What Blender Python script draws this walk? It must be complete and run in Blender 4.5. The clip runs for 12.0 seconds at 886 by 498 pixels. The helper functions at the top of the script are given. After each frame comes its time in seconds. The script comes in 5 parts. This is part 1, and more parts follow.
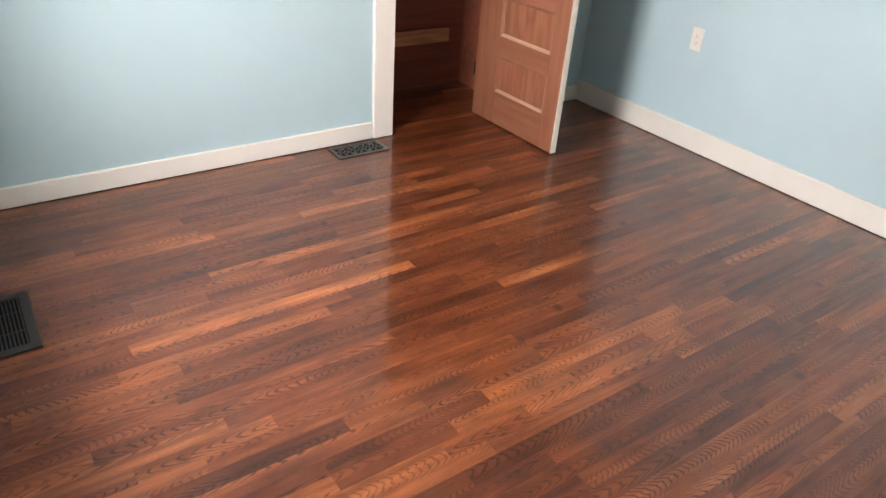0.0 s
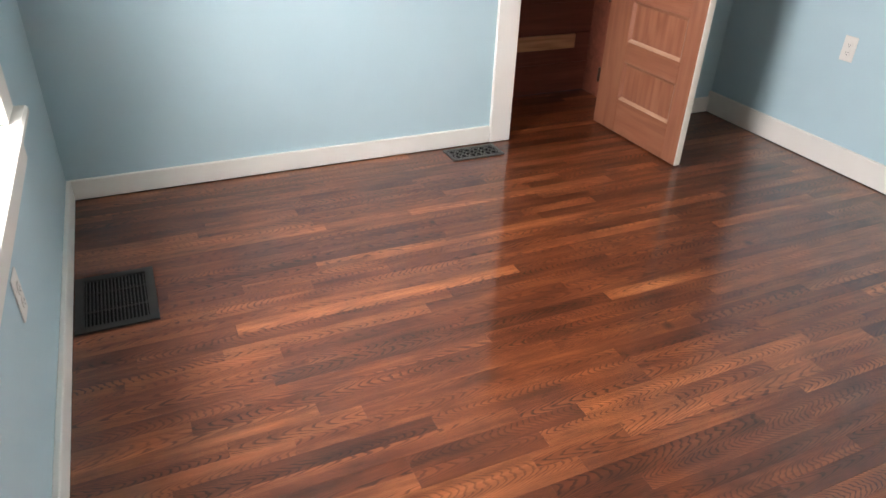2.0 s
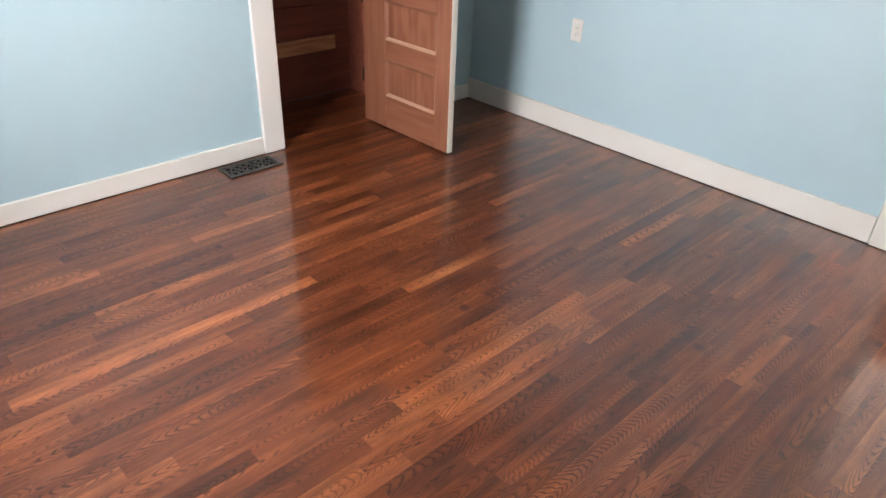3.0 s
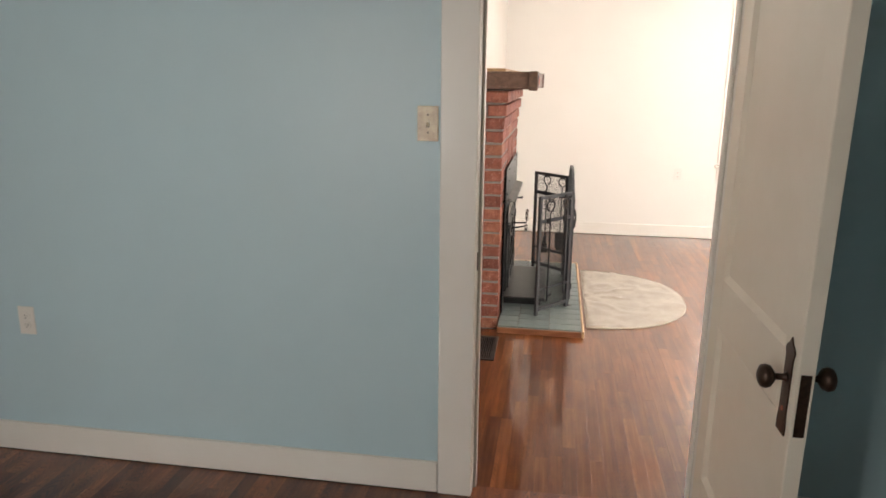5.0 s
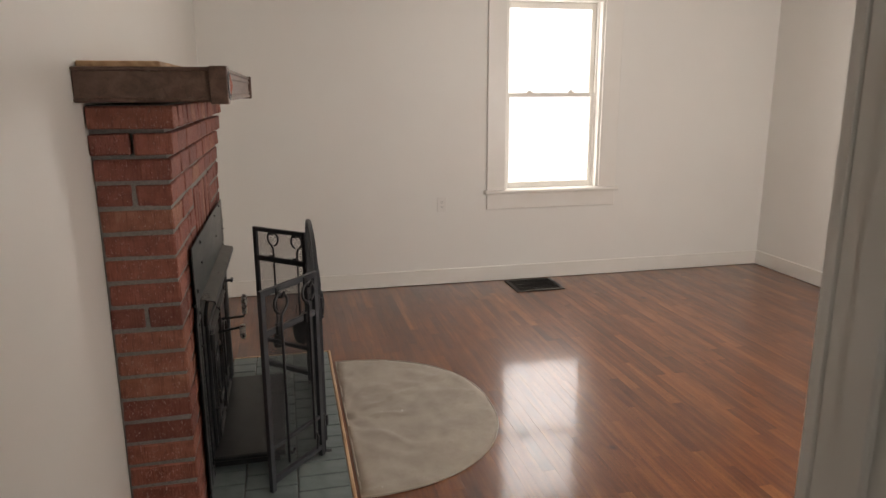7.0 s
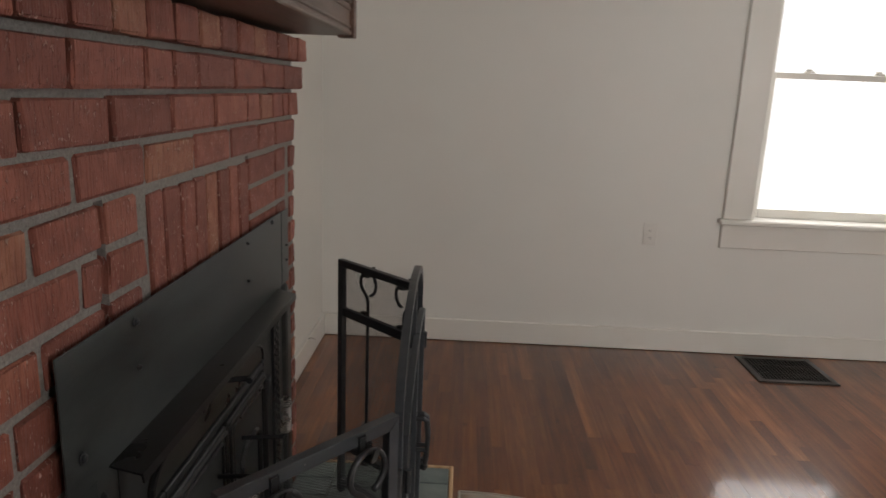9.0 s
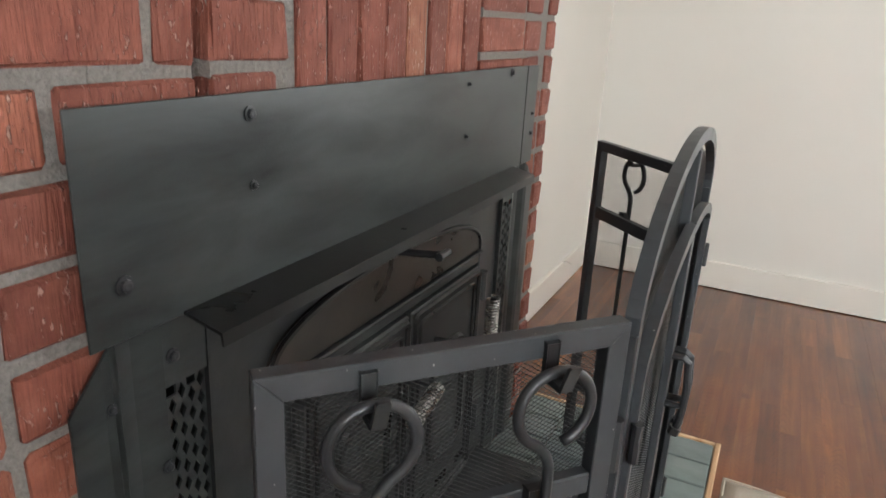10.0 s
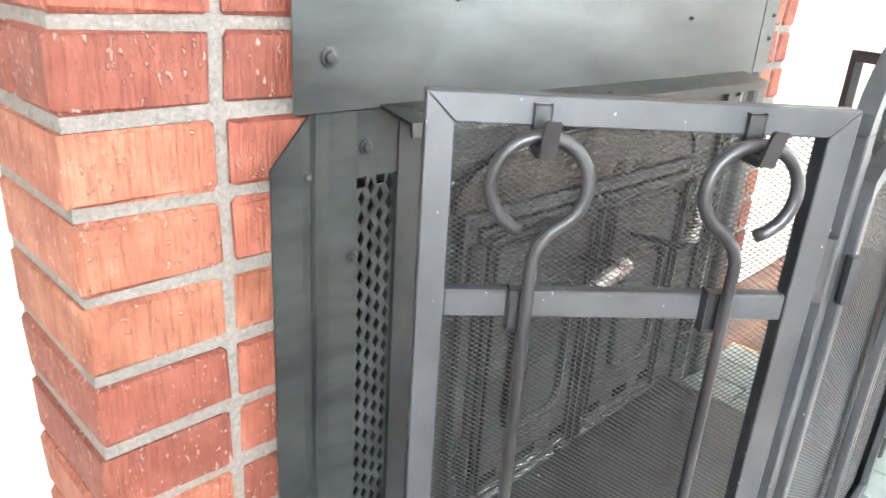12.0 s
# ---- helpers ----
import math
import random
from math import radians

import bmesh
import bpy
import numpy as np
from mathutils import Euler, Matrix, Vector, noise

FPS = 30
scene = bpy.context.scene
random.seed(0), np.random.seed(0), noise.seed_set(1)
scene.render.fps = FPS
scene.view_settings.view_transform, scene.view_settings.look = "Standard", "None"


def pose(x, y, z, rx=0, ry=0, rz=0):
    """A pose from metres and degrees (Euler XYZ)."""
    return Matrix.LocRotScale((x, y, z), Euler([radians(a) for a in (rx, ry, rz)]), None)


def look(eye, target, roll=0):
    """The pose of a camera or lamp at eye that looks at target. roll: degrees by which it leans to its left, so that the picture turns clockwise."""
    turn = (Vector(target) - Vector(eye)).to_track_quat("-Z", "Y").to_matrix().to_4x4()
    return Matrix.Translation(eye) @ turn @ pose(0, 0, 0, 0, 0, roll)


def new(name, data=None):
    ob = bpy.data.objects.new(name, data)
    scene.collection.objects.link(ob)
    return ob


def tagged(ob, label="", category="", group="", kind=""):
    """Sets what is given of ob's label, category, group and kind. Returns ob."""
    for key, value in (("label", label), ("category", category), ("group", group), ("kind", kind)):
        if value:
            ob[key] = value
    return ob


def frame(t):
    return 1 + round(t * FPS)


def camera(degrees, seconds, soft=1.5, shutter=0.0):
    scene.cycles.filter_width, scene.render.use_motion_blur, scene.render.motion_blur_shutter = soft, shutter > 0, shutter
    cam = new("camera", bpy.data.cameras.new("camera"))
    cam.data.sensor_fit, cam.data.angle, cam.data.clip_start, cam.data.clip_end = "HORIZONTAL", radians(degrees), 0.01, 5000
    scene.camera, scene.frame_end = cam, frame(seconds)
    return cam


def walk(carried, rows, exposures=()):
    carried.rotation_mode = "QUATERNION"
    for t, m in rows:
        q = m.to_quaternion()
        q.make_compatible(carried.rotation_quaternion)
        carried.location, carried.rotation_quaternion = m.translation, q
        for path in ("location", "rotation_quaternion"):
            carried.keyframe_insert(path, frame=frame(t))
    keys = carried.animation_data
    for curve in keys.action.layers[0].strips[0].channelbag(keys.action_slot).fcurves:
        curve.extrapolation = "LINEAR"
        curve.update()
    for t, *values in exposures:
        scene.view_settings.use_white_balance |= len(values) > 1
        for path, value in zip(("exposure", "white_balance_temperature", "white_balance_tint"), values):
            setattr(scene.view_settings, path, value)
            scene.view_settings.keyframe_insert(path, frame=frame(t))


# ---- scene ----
cam = camera(65.5, 12.0, shutter=0.12)
PATH = [
    (0, (0.279, -3.087, 1.483), (1.294, -1.716, 0.439), 4.2),
    (0.5, (0.285, -3.086, 1.47), (1.107, -1.597, 0.418), 4.5),
    (1, (0.278, -3.066, 1.457), (1.003, -1.527, 0.405), 4.5),
    (1.5, (0.28, -3.066, 1.453), (0.97, -1.51, 0.403), 3.9),
    (2, (0.331, -3.089, 1.427), (1.06, -1.537, 0.397), 2.3),
    (2.5, (0.355, -3.102, 1.437), (1.301, -1.667, 0.415), 1.9),
    (3, (0.358, -3.102, 1.479), (1.557, -1.872, 0.454), 2.3),
    (3.5, (0.438, -3.073, 1.481), (1.85, -1.995, 0.562), 1.7),
    (3.7, (0.511, -3.067, 1.475), (2.029, -2.052, 0.66), 1.1),
    (5.3, (1.497, -2.863, 1.58), (3.443, -2.74, 1.135), -0.1),
    (5.5, (1.716, -2.856, 1.54), (3.666, -2.868, 1.096), -0.3),
    (6, (2.256, -2.925, 1.557), (4.195, -3.125, 1.111), -0.5),
    (6.5, (2.728, -2.861, 1.57), (4.637, -3.254, 1.121), 0.0),
    (6.7, (2.894, -2.88, 1.559), (4.794, -3.315, 1.112), -0.3),
    (8.3, (4.287, -3.089, 1.504), (6.2, -3.445, 1.041), 1.7),
    (8.5, (4.462, -3.09, 1.467), (6.384, -3.407, 1.013), 1.8),
    (9, (4.796, -3.115, 1.374), (6.742, -3.063, 0.919), 2.3),
    (9.5, (5.066, -3.087, 1.257), (6.927, -2.572, 0.736), 2.7),
    (10, (5.252, -3.114, 1.092), (6.966, -2.299, 0.463), 3.1),
    (10.5, (5.351, -3.152, 0.96), (6.953, -2.169, 0.276), 3.3),
    (11, (5.372, -3.157, 0.883), (6.9, -2.077, 0.178), 3.4),
    (11.5, (5.348, -3.16, 0.871), (6.803, -1.987, 0.158), 3.5),
    (12, (5.239, -3.168, 0.914), (6.592, -1.878, 0.204), 3.7),
]
walk(cam, [(t, look(eye, target, roll)) for t, eye, target, roll in PATH],
     [(0, 0.52, 6750, 16), (1.0, 0.5, 6700, 14), (2.5, 0.38, 6350, 14), (3.7, 0.36, 6350, 16), (5.3, -1.28, 7100, 13), (6.7, -2.32, 6950, 14), (8.3, -2.88, 6900, 10), (8.7, -2.9, 6700, 10), (9.5, -2.4, 6400, 10), (10, -1.4, 6200, 6), (10.5, -0.48, 6100, 5), (11, 0.2, 6000, 5), (12, 0.68, 6000, 5)])

# ---- world, lights ----
def sky_world():
    w = bpy.data.worlds.new("sky")
    w.use_nodes = True
    nt = w.node_tree
    sky = nt.nodes.new("ShaderNodeTexSky")
    sky.sky_type, sky.sun_disc = "NISHITA", False
    sky.sun_elevation, sky.sun_rotation = radians(38), radians(200)
    bg = nt.nodes["Background"]
    bg.inputs["Strength"].default_value = 0.12
    nt.links.new(sky.outputs[0], bg.inputs["Color"])
    scene.world = w


sky_world()


def window_light(name, at, target, w, h, power, color=(1, 0.98, 0.96)):
    d = bpy.data.lights.new(name, "AREA")
    d.shape, d.size, d.size_y, d.energy, d.color = "RECTANGLE", w, h, power, color
    d.spread = radians(165)
    ob = new(name, d)
    ob.matrix_world = look(at, target)
    return ob


# sky light standing in the openings of the windows
window_light("daylight_bedroom_window", (-0.20, -1.43, 1.42), (1.0, -1.36, 1.08), 0.80, 1.45, 66, (1, 0.985, 0.96))
window_light("daylight_living_window", (8.66, -5.05, 1.49), (7.0, -5.05, 1.49), 0.86, 1.55, 140, (1, 0.985, 0.97))
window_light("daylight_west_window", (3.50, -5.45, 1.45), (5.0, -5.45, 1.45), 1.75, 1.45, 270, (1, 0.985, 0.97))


# ---- materials ----
class Mat:
    """A node material with short helpers."""

    def __init__(self, name):
        self.m = bpy.data.materials.new(name)
        self.m.use_nodes = True
        self.nt = self.m.node_tree
        self.b = self.nt.nodes["Principled BSDF"]

    def node(self, kind, **values):
        n = self.nt.nodes.new("ShaderNode" + kind)
        for k, v in values.items():
            n.inputs[k].default_value = v
        return n

    def link(self, a, b):
        self.nt.links.new(a, b)

    def coords(self, kind="Object", scale=(1, 1, 1), offset=None):
        tc = self.node("TexCoord")
        mp = self.node("Mapping")
        mp.inputs["Scale"].default_value = scale
        self.link(tc.outputs[kind], mp.inputs["Vector"])
        if offset is not None:
            self.link(offset, mp.inputs["Location"])
        return mp.outputs[0]

    def noise(self, vec, scale, detail=3.0, rough=0.55, dist=0.0):
        n = self.node("TexNoise", Scale=scale, Detail=detail, Roughness=rough, Distortion=dist)
        self.link(vec, n.inputs["Vector"])
        return n.outputs["Fac"]

    def ramp(self, fac, *stops):
        r = self.nt.nodes.new("ShaderNodeValToRGB")
        el = r.color_ramp.elements
        while len(el) < len(stops):
            el.new(0.5)
        for e, (p, c) in zip(el, stops):
            e.position = p
            e.color = (*c, 1) if len(c) == 3 else c
        self.link(fac, r.inputs["Fac"])
        return r.outputs["Color"]

    def math(self, op, a, b=None, c=None):
        n = self.nt.nodes.new("ShaderNodeMath")
        n.operation = op
        for i, v in enumerate((a, b, c)):
            if v is None:
                continue
            if isinstance(v, (int, float)):
                n.inputs[i].default_value = v
            else:
                self.link(v, n.inputs[i])
        return n.outputs[0]

    def mix(self, fac, a, b, blend="MIX"):
        n = self.nt.nodes.new("ShaderNodeMix")
        n.data_type, n.blend_type = "RGBA", blend
        for i, v in ((0, fac), (6, a), (7, b)):
            if isinstance(v, (int, float)):
                n.inputs[i].default_value = v
            elif isinstance(v, tuple):
                n.inputs[i].default_value = (*v, 1)
            else:
                self.link(v, n.inputs[i])
        return n.outputs[2]

    def set(self, color=None, rough=None, metal=None, spec=None):
        for name, v in (("Base Color", color), ("Roughness", rough), ("Metallic", metal), ("Specular IOR Level", spec)):
            if v is None:
                continue
            if isinstance(v, tuple):
                self.b.inputs[name].default_value = (*v, 1)
            elif isinstance(v, (int, float)):
                self.b.inputs[name].default_value = v
            else:
                self.link(v, self.b.inputs[name])
        return self

    def bump(self, height, strength=0.3, distance=0.002):
        n = self.node("Bump", Strength=strength, Distance=distance)
        self.link(height, n.inputs["Height"])
        self.link(n.outputs[0], self.b.inputs["Normal"])
        return self


def paint(name, base, worn, rough=0.5, bump=0.12, patch=1.6):
    m = Mat(name)
    v = m.coords("Object")
    big = m.noise(v, patch, 3)
    fine = m.noise(v, 90, 3, 0.6)
    m.set(m.mix(m.ramp(big, (0.35, (0, 0, 0)), (0.7, (1, 1, 1))), base, worn), m.math("MULTIPLY_ADD", fine, 0.12, rough - 0.06))
    return m.bump(m.math("ADD", fine, m.math("MULTIPLY", m.noise(v, 14, 2), 1.6)), bump, 0.0015).m


BLUE = paint("blue_wall_paint", (0.47, 0.625, 0.675), (0.45, 0.60, 0.65), 0.42, 0.14)
CREAM = paint("warm_white_wall_paint", (0.81, 0.79, 0.74), (0.79, 0.765, 0.715), 0.5, 0.12)
TRIM = paint("white_trim_paint", (0.82, 0.79, 0.735), (0.80, 0.765, 0.70), 0.32, 0.08, 5)
DOORPAINT = paint("old_white_door_paint", (0.84, 0.77, 0.66), (0.81, 0.735, 0.62), 0.36, 0.10, 6)
# unseen bedroom ceiling, darkened so the floor finish reflects less of it
CEILBED = paint("dimmed_ceiling_paint", (0.56, 0.55, 0.52), (0.52, 0.51, 0.48), 0.75, 0.1)
CEIL = paint("ceiling_paint", (0.78, 0.77, 0.75), (0.76, 0.75, 0.73), 0.7, 0.1)
IVORY = paint("worn_ivory_plastic", (0.70, 0.60, 0.42), (0.50, 0.36, 0.24), 0.35, 0.03, 34)
PLASTIC = paint("white_plastic", (0.78, 0.75, 0.70), (0.76, 0.73, 0.68), 0.3, 0.02, 30)


def oak(name, row_start=None, tint=(1, 1, 1), grain=1.0, vary=1.0, sheen=0.22, sheen_rough=0.38):
    """Stained strip oak under a glossy finish, each board with its own tone and cathedral figure. row_start: edge of the first row, for joined boards."""
    m = Mat(name)
    if row_start is not None:
        rnd = m.node("NewGeometry").outputs["Random Per Island"]
    else:
        rnd = m.node("ObjectInfo").outputs["Random"]

    def pick(k):
        w = m.node("TexWhiteNoise")
        w.noise_dimensions = "1D"
        m.link(m.math("MULTIPLY_ADD", rnd, 713.0, float(k) * 19.3), w.inputs["W"])
        return w.outputs["Value"]

    comb = m.node("CombineXYZ")
    m.link(m.math("MULTIPLY", rnd, 91.0), comb.inputs[0])
    m.link(m.math("MULTIPLY", rnd, 53.0), comb.inputs[2])
    v = m.coords("Object", (1, 1, 1), comb.outputs[0])
    sep = m.node("SeparateXYZ")
    m.link(m.node("TexCoord").outputs["Object"], sep.inputs[0])
    y = sep.outputs[1]
    if row_start is not None:      # place across the board
        y = m.math("MULTIPLY", m.math("SUBTRACT", m.math("FRACT", m.math("MULTIPLY", m.math("SUBTRACT", row_start, y), 1 / 0.0572)), 0.5), -0.0572)
    yy = m.math("ADD", y, m.math("MULTIPLY_ADD", pick(1), 0.06, -0.03))
    bend = m.noise(m.coords("Object", (3.0, 26.0, 1), comb.outputs[0]), 1.0, 2.0, 0.5)
    ripple = m.noise(m.coords("Object", (24.0, 60.0, 1), comb.outputs[0]), 1.0, 2.0, 0.5)
    arch_x = m.math("MULTIPLY", m.math("ADD", sep.outputs[0], m.math("MULTIPLY", pick(5), 7.0)), m.math("MULTIPLY", m.math("MULTIPLY_ADD", pick(2), 34.0, 14.0), m.math("MULTIPLY_ADD", m.math("GREATER_THAN", pick(8), 0.5), 2.0, -1.0)))
    f = m.math("ADD", m.math("MULTIPLY", m.math("MULTIPLY", yy, yy), m.math("MULTIPLY_ADD", pick(3), 4200.0, 2400.0)), arch_x)
    f = m.math("ADD", f, m.math("ADD", m.math("MULTIPLY", bend, 5.0), m.math("MULTIPLY", ripple, 0.5)))
    rings = m.math("FRACT", f)
    line = m.ramp(rings, (0.0, (1, 1, 1)), (0.18, (0.95, 0.95, 0.95)), (0.34, (0.10, 0.10, 0.10)), (0.94, (0.0, 0.0, 0.0)), (1.0, (1, 1, 1)))
    pores = m.noise(m.coords("Object", (16, 420, 1), comb.outputs[0]), 1.0, 3.0, 0.6)
    streak = m.noise(m.coords("Object", (2.0, 50, 1), comb.outputs[0]), 1.0, 3.0, 0.6)
    figure = m.math("MULTIPLY", line, m.ramp(pores, (0.30, (0.35, 0.35, 0.35)), (0.55, (1, 1, 1))))
    figure = m.math("MULTIPLY", figure, m.math("MULTIPLY_ADD", pick(4), 0.45, 0.55))
    base = m.ramp(streak, (0.25, (0.104, 0.0245, 0.0078)), (0.5, (0.146, 0.0360, 0.0112)), (0.75, (0.205, 0.0570, 0.0182)))
    col = m.mix(m.math("MULTIPLY", figure, min(1.0, 1.0 * grain)), base, (0.028, 0.0062, 0.0020))
    col = m.mix(m.math("MULTIPLY", m.ramp(pores, (0.28, (1, 1, 1)), (0.40, (0, 0, 0))), 0.22 * grain), col, (0.060, 0.0150, 0.0054))
    # boards differ: dark red, brown, pale gold
    tone = m.ramp(pick(6), (0.0, (0.55, 0.50, 0.48)), (0.12, (0.80, 0.76, 0.74)), (0.5, (1.02, 1.01, 1.00)), (0.82, (1.30, 1.36, 1.34)), (1.0, (1.75, 2.05, 2.10)))
    tone = m.mix(vary, (1.0, 1.0, 1.0), tone)
    col = m.mix(1.0, col, tone, "MULTIPLY")
    # uneven uptake of the stain
    blot = m.noise(m.coords("Object", (4.0, 13.0, 1), comb.outputs[0]), 1.0, 3.0, 0.6)
    col = m.mix(vary, col, m.mix(1.0, col, m.ramp(blot, (0.30, (0.58, 0.53, 0.50)), (0.5, (1.0, 1.0, 1.0)), (0.70, (1.34, 1.40, 1.40))), "MULTIPLY"))
    col = m.mix(1.0, col, tint, "MULTIPLY")
    knot = m.node("TexVoronoi", Scale=2.6)
    m.link(v, knot.inputs["Vector"])
    kn = m.ramp(knot.outputs["Distance"], (0.02, (1, 1, 1)), (0.075, (0, 0, 0)))
    col = m.mix(m.math("MULTIPLY", kn, 0.75), col, (0.022, 0.006, 0.003))
    rough = m.math("MULTIPLY_ADD", m.noise(v, 7, 3), 0.14, sheen_rough)
    m.set(col, rough, 0, sheen)
    m.b.inputs["Coat Weight"].default_value = 1.0
    m.b.inputs["Coat IOR"].default_value = 1.48
    m.link(m.math("MULTIPLY_ADD", m.noise(m.coords("Object", (3, 9, 1), comb.outputs[0]), 1.0, 3.0), 0.05, 0.075), m.b.inputs["Coat Roughness"])
    return m.m


OAK = oak("stained_oak_strip")
OAK_JOINED = oak("stained_oak_strip_joined", 0.0)
OAK_LIVING = oak("golden_oak_strip", None, (0.90, 1.04, 0.95), 0.30, 0.62, 0.08, 0.25)
OAK_JOINED_LIVING = oak("golden_oak_strip_joined", -2.356, (0.90, 1.04, 0.95), 0.30, 0.62, 0.08, 0.25)


def wood(name, lo, mid, hi, axis=0, rough=0.45, spec=0.4, scale=1.0, ring=0.25):
    m = Mat(name)
    rnd = m.node("ObjectInfo").outputs["Random"]
    comb = m.node("CombineXYZ")
    m.link(m.math("MULTIPLY", rnd, 31.0), comb.inputs[0])
    m.link(m.math("MULTIPLY", rnd, 17.0), comb.inputs[1])
    s = [26 * scale] * 3
    s[axis] = 1.6 * scale
    s2 = [220 * scale] * 3
    s2[axis] = 7 * scale
    a = m.noise(m.coords("Object", tuple(s), comb.outputs[0]), 1, 4, 0.6, 0.6)
    b = m.noise(m.coords("Object", tuple(s2), comb.outputs[0]), 1, 3)
    s3 = [7 * scale] * 3
    s3[axis] = 1.2 * scale
    rings = m.math("MULTIPLY_ADD", m.math("SINE", m.math("MULTIPLY", m.noise(m.coords("Object", tuple(s3), comb.outputs[0]), 1, 2, 0.4), 48)), 0.5, 0.5)
    f = m.math("ADD", m.math("MULTIPLY", a, 0.75 - ring), m.math("ADD", m.math("MULTIPLY", b, 0.25), m.math("MULTIPLY", rings, ring)))
    m.set(m.ramp(f, (0.3, lo), (0.52, mid), (0.75, hi)), m.math("MULTIPLY_ADD", b, 0.15, rough - 0.07), 0, spec)
    return m.bump(b, 0.15, 0.001).m


FIR = wood("orange_fir_door_wood", (0.195, 0.070, 0.037), (0.25, 0.095, 0.051), (0.30, 0.125, 0.070), axis=2, rough=0.42, ring=0.06)
FIRPANEL = wood("figured_fir_panel_wood", (0.185, 0.062, 0.032), (0.245, 0.091, 0.048), (0.30, 0.122, 0.069), axis=2, rough=0.42, ring=0.20)
FIRX = wood("orange_fir_rail_wood", (0.195, 0.069, 0.036), (0.245, 0.092, 0.049), (0.295, 0.122, 0.068), axis=1, rough=0.42, ring=0.06)
CLOSETWOOD = wood("dark_red_closet_board", (0.145, 0.040, 0.022), (0.20, 0.056, 0.031), (0.26, 0.078, 0.044), axis=0, rough=0.6, ring=0.04)
# paler fir: the light caught by the panel ledges, put into the colour
LEDGE = wood("highlit_ledge_wood", (0.36, 0.20, 0.13), (0.46, 0.28, 0.19), (0.52, 0.34, 0.245), axis=1, rough=0.4, ring=0.06)
CLEATWOOD = wood("pine_cleat_wood", (0.44, 0.19, 0.085), (0.58, 0.28, 0.135), (0.66, 0.35, 0.18), axis=0, rough=0.55)
MANTELWOOD = wood("dark_walnut_mantel", (0.050, 0.026, 0.017), (0.110, 0.062, 0.043), (0.17, 0.107, 0.078), axis=0, rough=0.42, spec=0.5, ring=0.08)
# darker, redder version of the hearth trim for its left side
SIDETRIM = wood("red_brown_hearth_trim_wood", (0.16, 0.058, 0.026), (0.23, 0.088, 0.040), (0.30, 0.125, 0.060), axis=1, rough=0.45)
HEARTHTRIM = wood("pale_hearth_trim_wood", (0.38, 0.22, 0.11), (0.52, 0.33, 0.18), (0.62, 0.43, 0.26), axis=0, rough=0.5)
POLE = paint("white_pole_paint", (0.72, 0.69, 0.65), (0.66, 0.62, 0.57), 0.35, 0.05, 9)


def brick_mat():
    m = Mat("red_wire_cut_brick")
    rnd = m.node("ObjectInfo").outputs["Random"]
    comb = m.node("CombineXYZ")
    m.link(m.math("MULTIPLY", rnd, 61.0), comb.inputs[0])
    m.link(m.math("MULTIPLY", rnd, 23.0), comb.inputs[2])
    v = m.coords("Object", (1, 1, 1), comb.outputs[0])
    cuts = m.noise(m.coords("Object", (230, 230, 14), comb.outputs[0]), 1, 2, 0.6)
    blotch = m.noise(v, 22, 4, 0.6)
    base = m.ramp(blotch, (0.28, (0.150, 0.040, 0.026)), (0.55, (0.220, 0.070, 0.046)), (0.8, (0.29, 0.112, 0.078)))
    tone = m.ramp(rnd, (0.0, (0.72, 0.70, 0.72)), (0.5, (1.0, 1.0, 1.0)), (0.8, (1.16, 1.24, 1.18)), (1.0, (1.22, 1.62, 1.45)))
    col = m.mix(1.0, base, tone, "MULTIPLY")
    col = m.mix(m.math("MULTIPLY", m.ramp(cuts, (0.3, (1, 1, 1)), (0.47, (0, 0, 0))), 0.70), col, (0.105, 0.022, 0.013))
    # pale flecks of mortar dust
    fleck = m.noise(m.coords("Object", (190, 190, 100), comb.outputs[0]), 1, 2, 0.5, 0.2)
    spots = m.math("MULTIPLY", m.ramp(fleck, (0.615, (0, 0, 0)), (0.70, (1, 1, 1))), m.ramp(m.noise(v, 16, 2), (0.36, (0, 0, 0)), (0.50, (1, 1, 1))))
    col = m.mix(m.math("MULTIPLY", spots, 0.62), col, (0.48, 0.33, 0.28))
    m.set(col, 0.72, 0, 0.35)
    return m.bump(m.math("ADD", m.math("MULTIPLY", cuts, 1.0), m.math("ADD", m.math("MULTIPLY", blotch, 1.2), spots)), 0.85, 0.004).m


BRICK = brick_mat()


def mortar_mat():
    m = Mat("grey_mortar")
    v = m.coords("Object")
    f = m.noise(v, 160, 4, 0.7)
    big = m.noise(v, 9, 3)
    c = m.mix(m.ramp(f, (0.35, (0, 0, 0)), (0.65, (1, 1, 1))), (0.165, 0.156, 0.146), (0.265, 0.251, 0.235))
    m.set(m.mix(m.math("MULTIPLY", big, 0.35), c, (0.15, 0.135, 0.125)), 0.9, 0, 0.2)
    return m.bump(m.math("ADD", f, m.math("MULTIPLY", m.noise(v, 45, 3), 2.5)), 0.75, 0.004).m


MORTAR = mortar_mat()


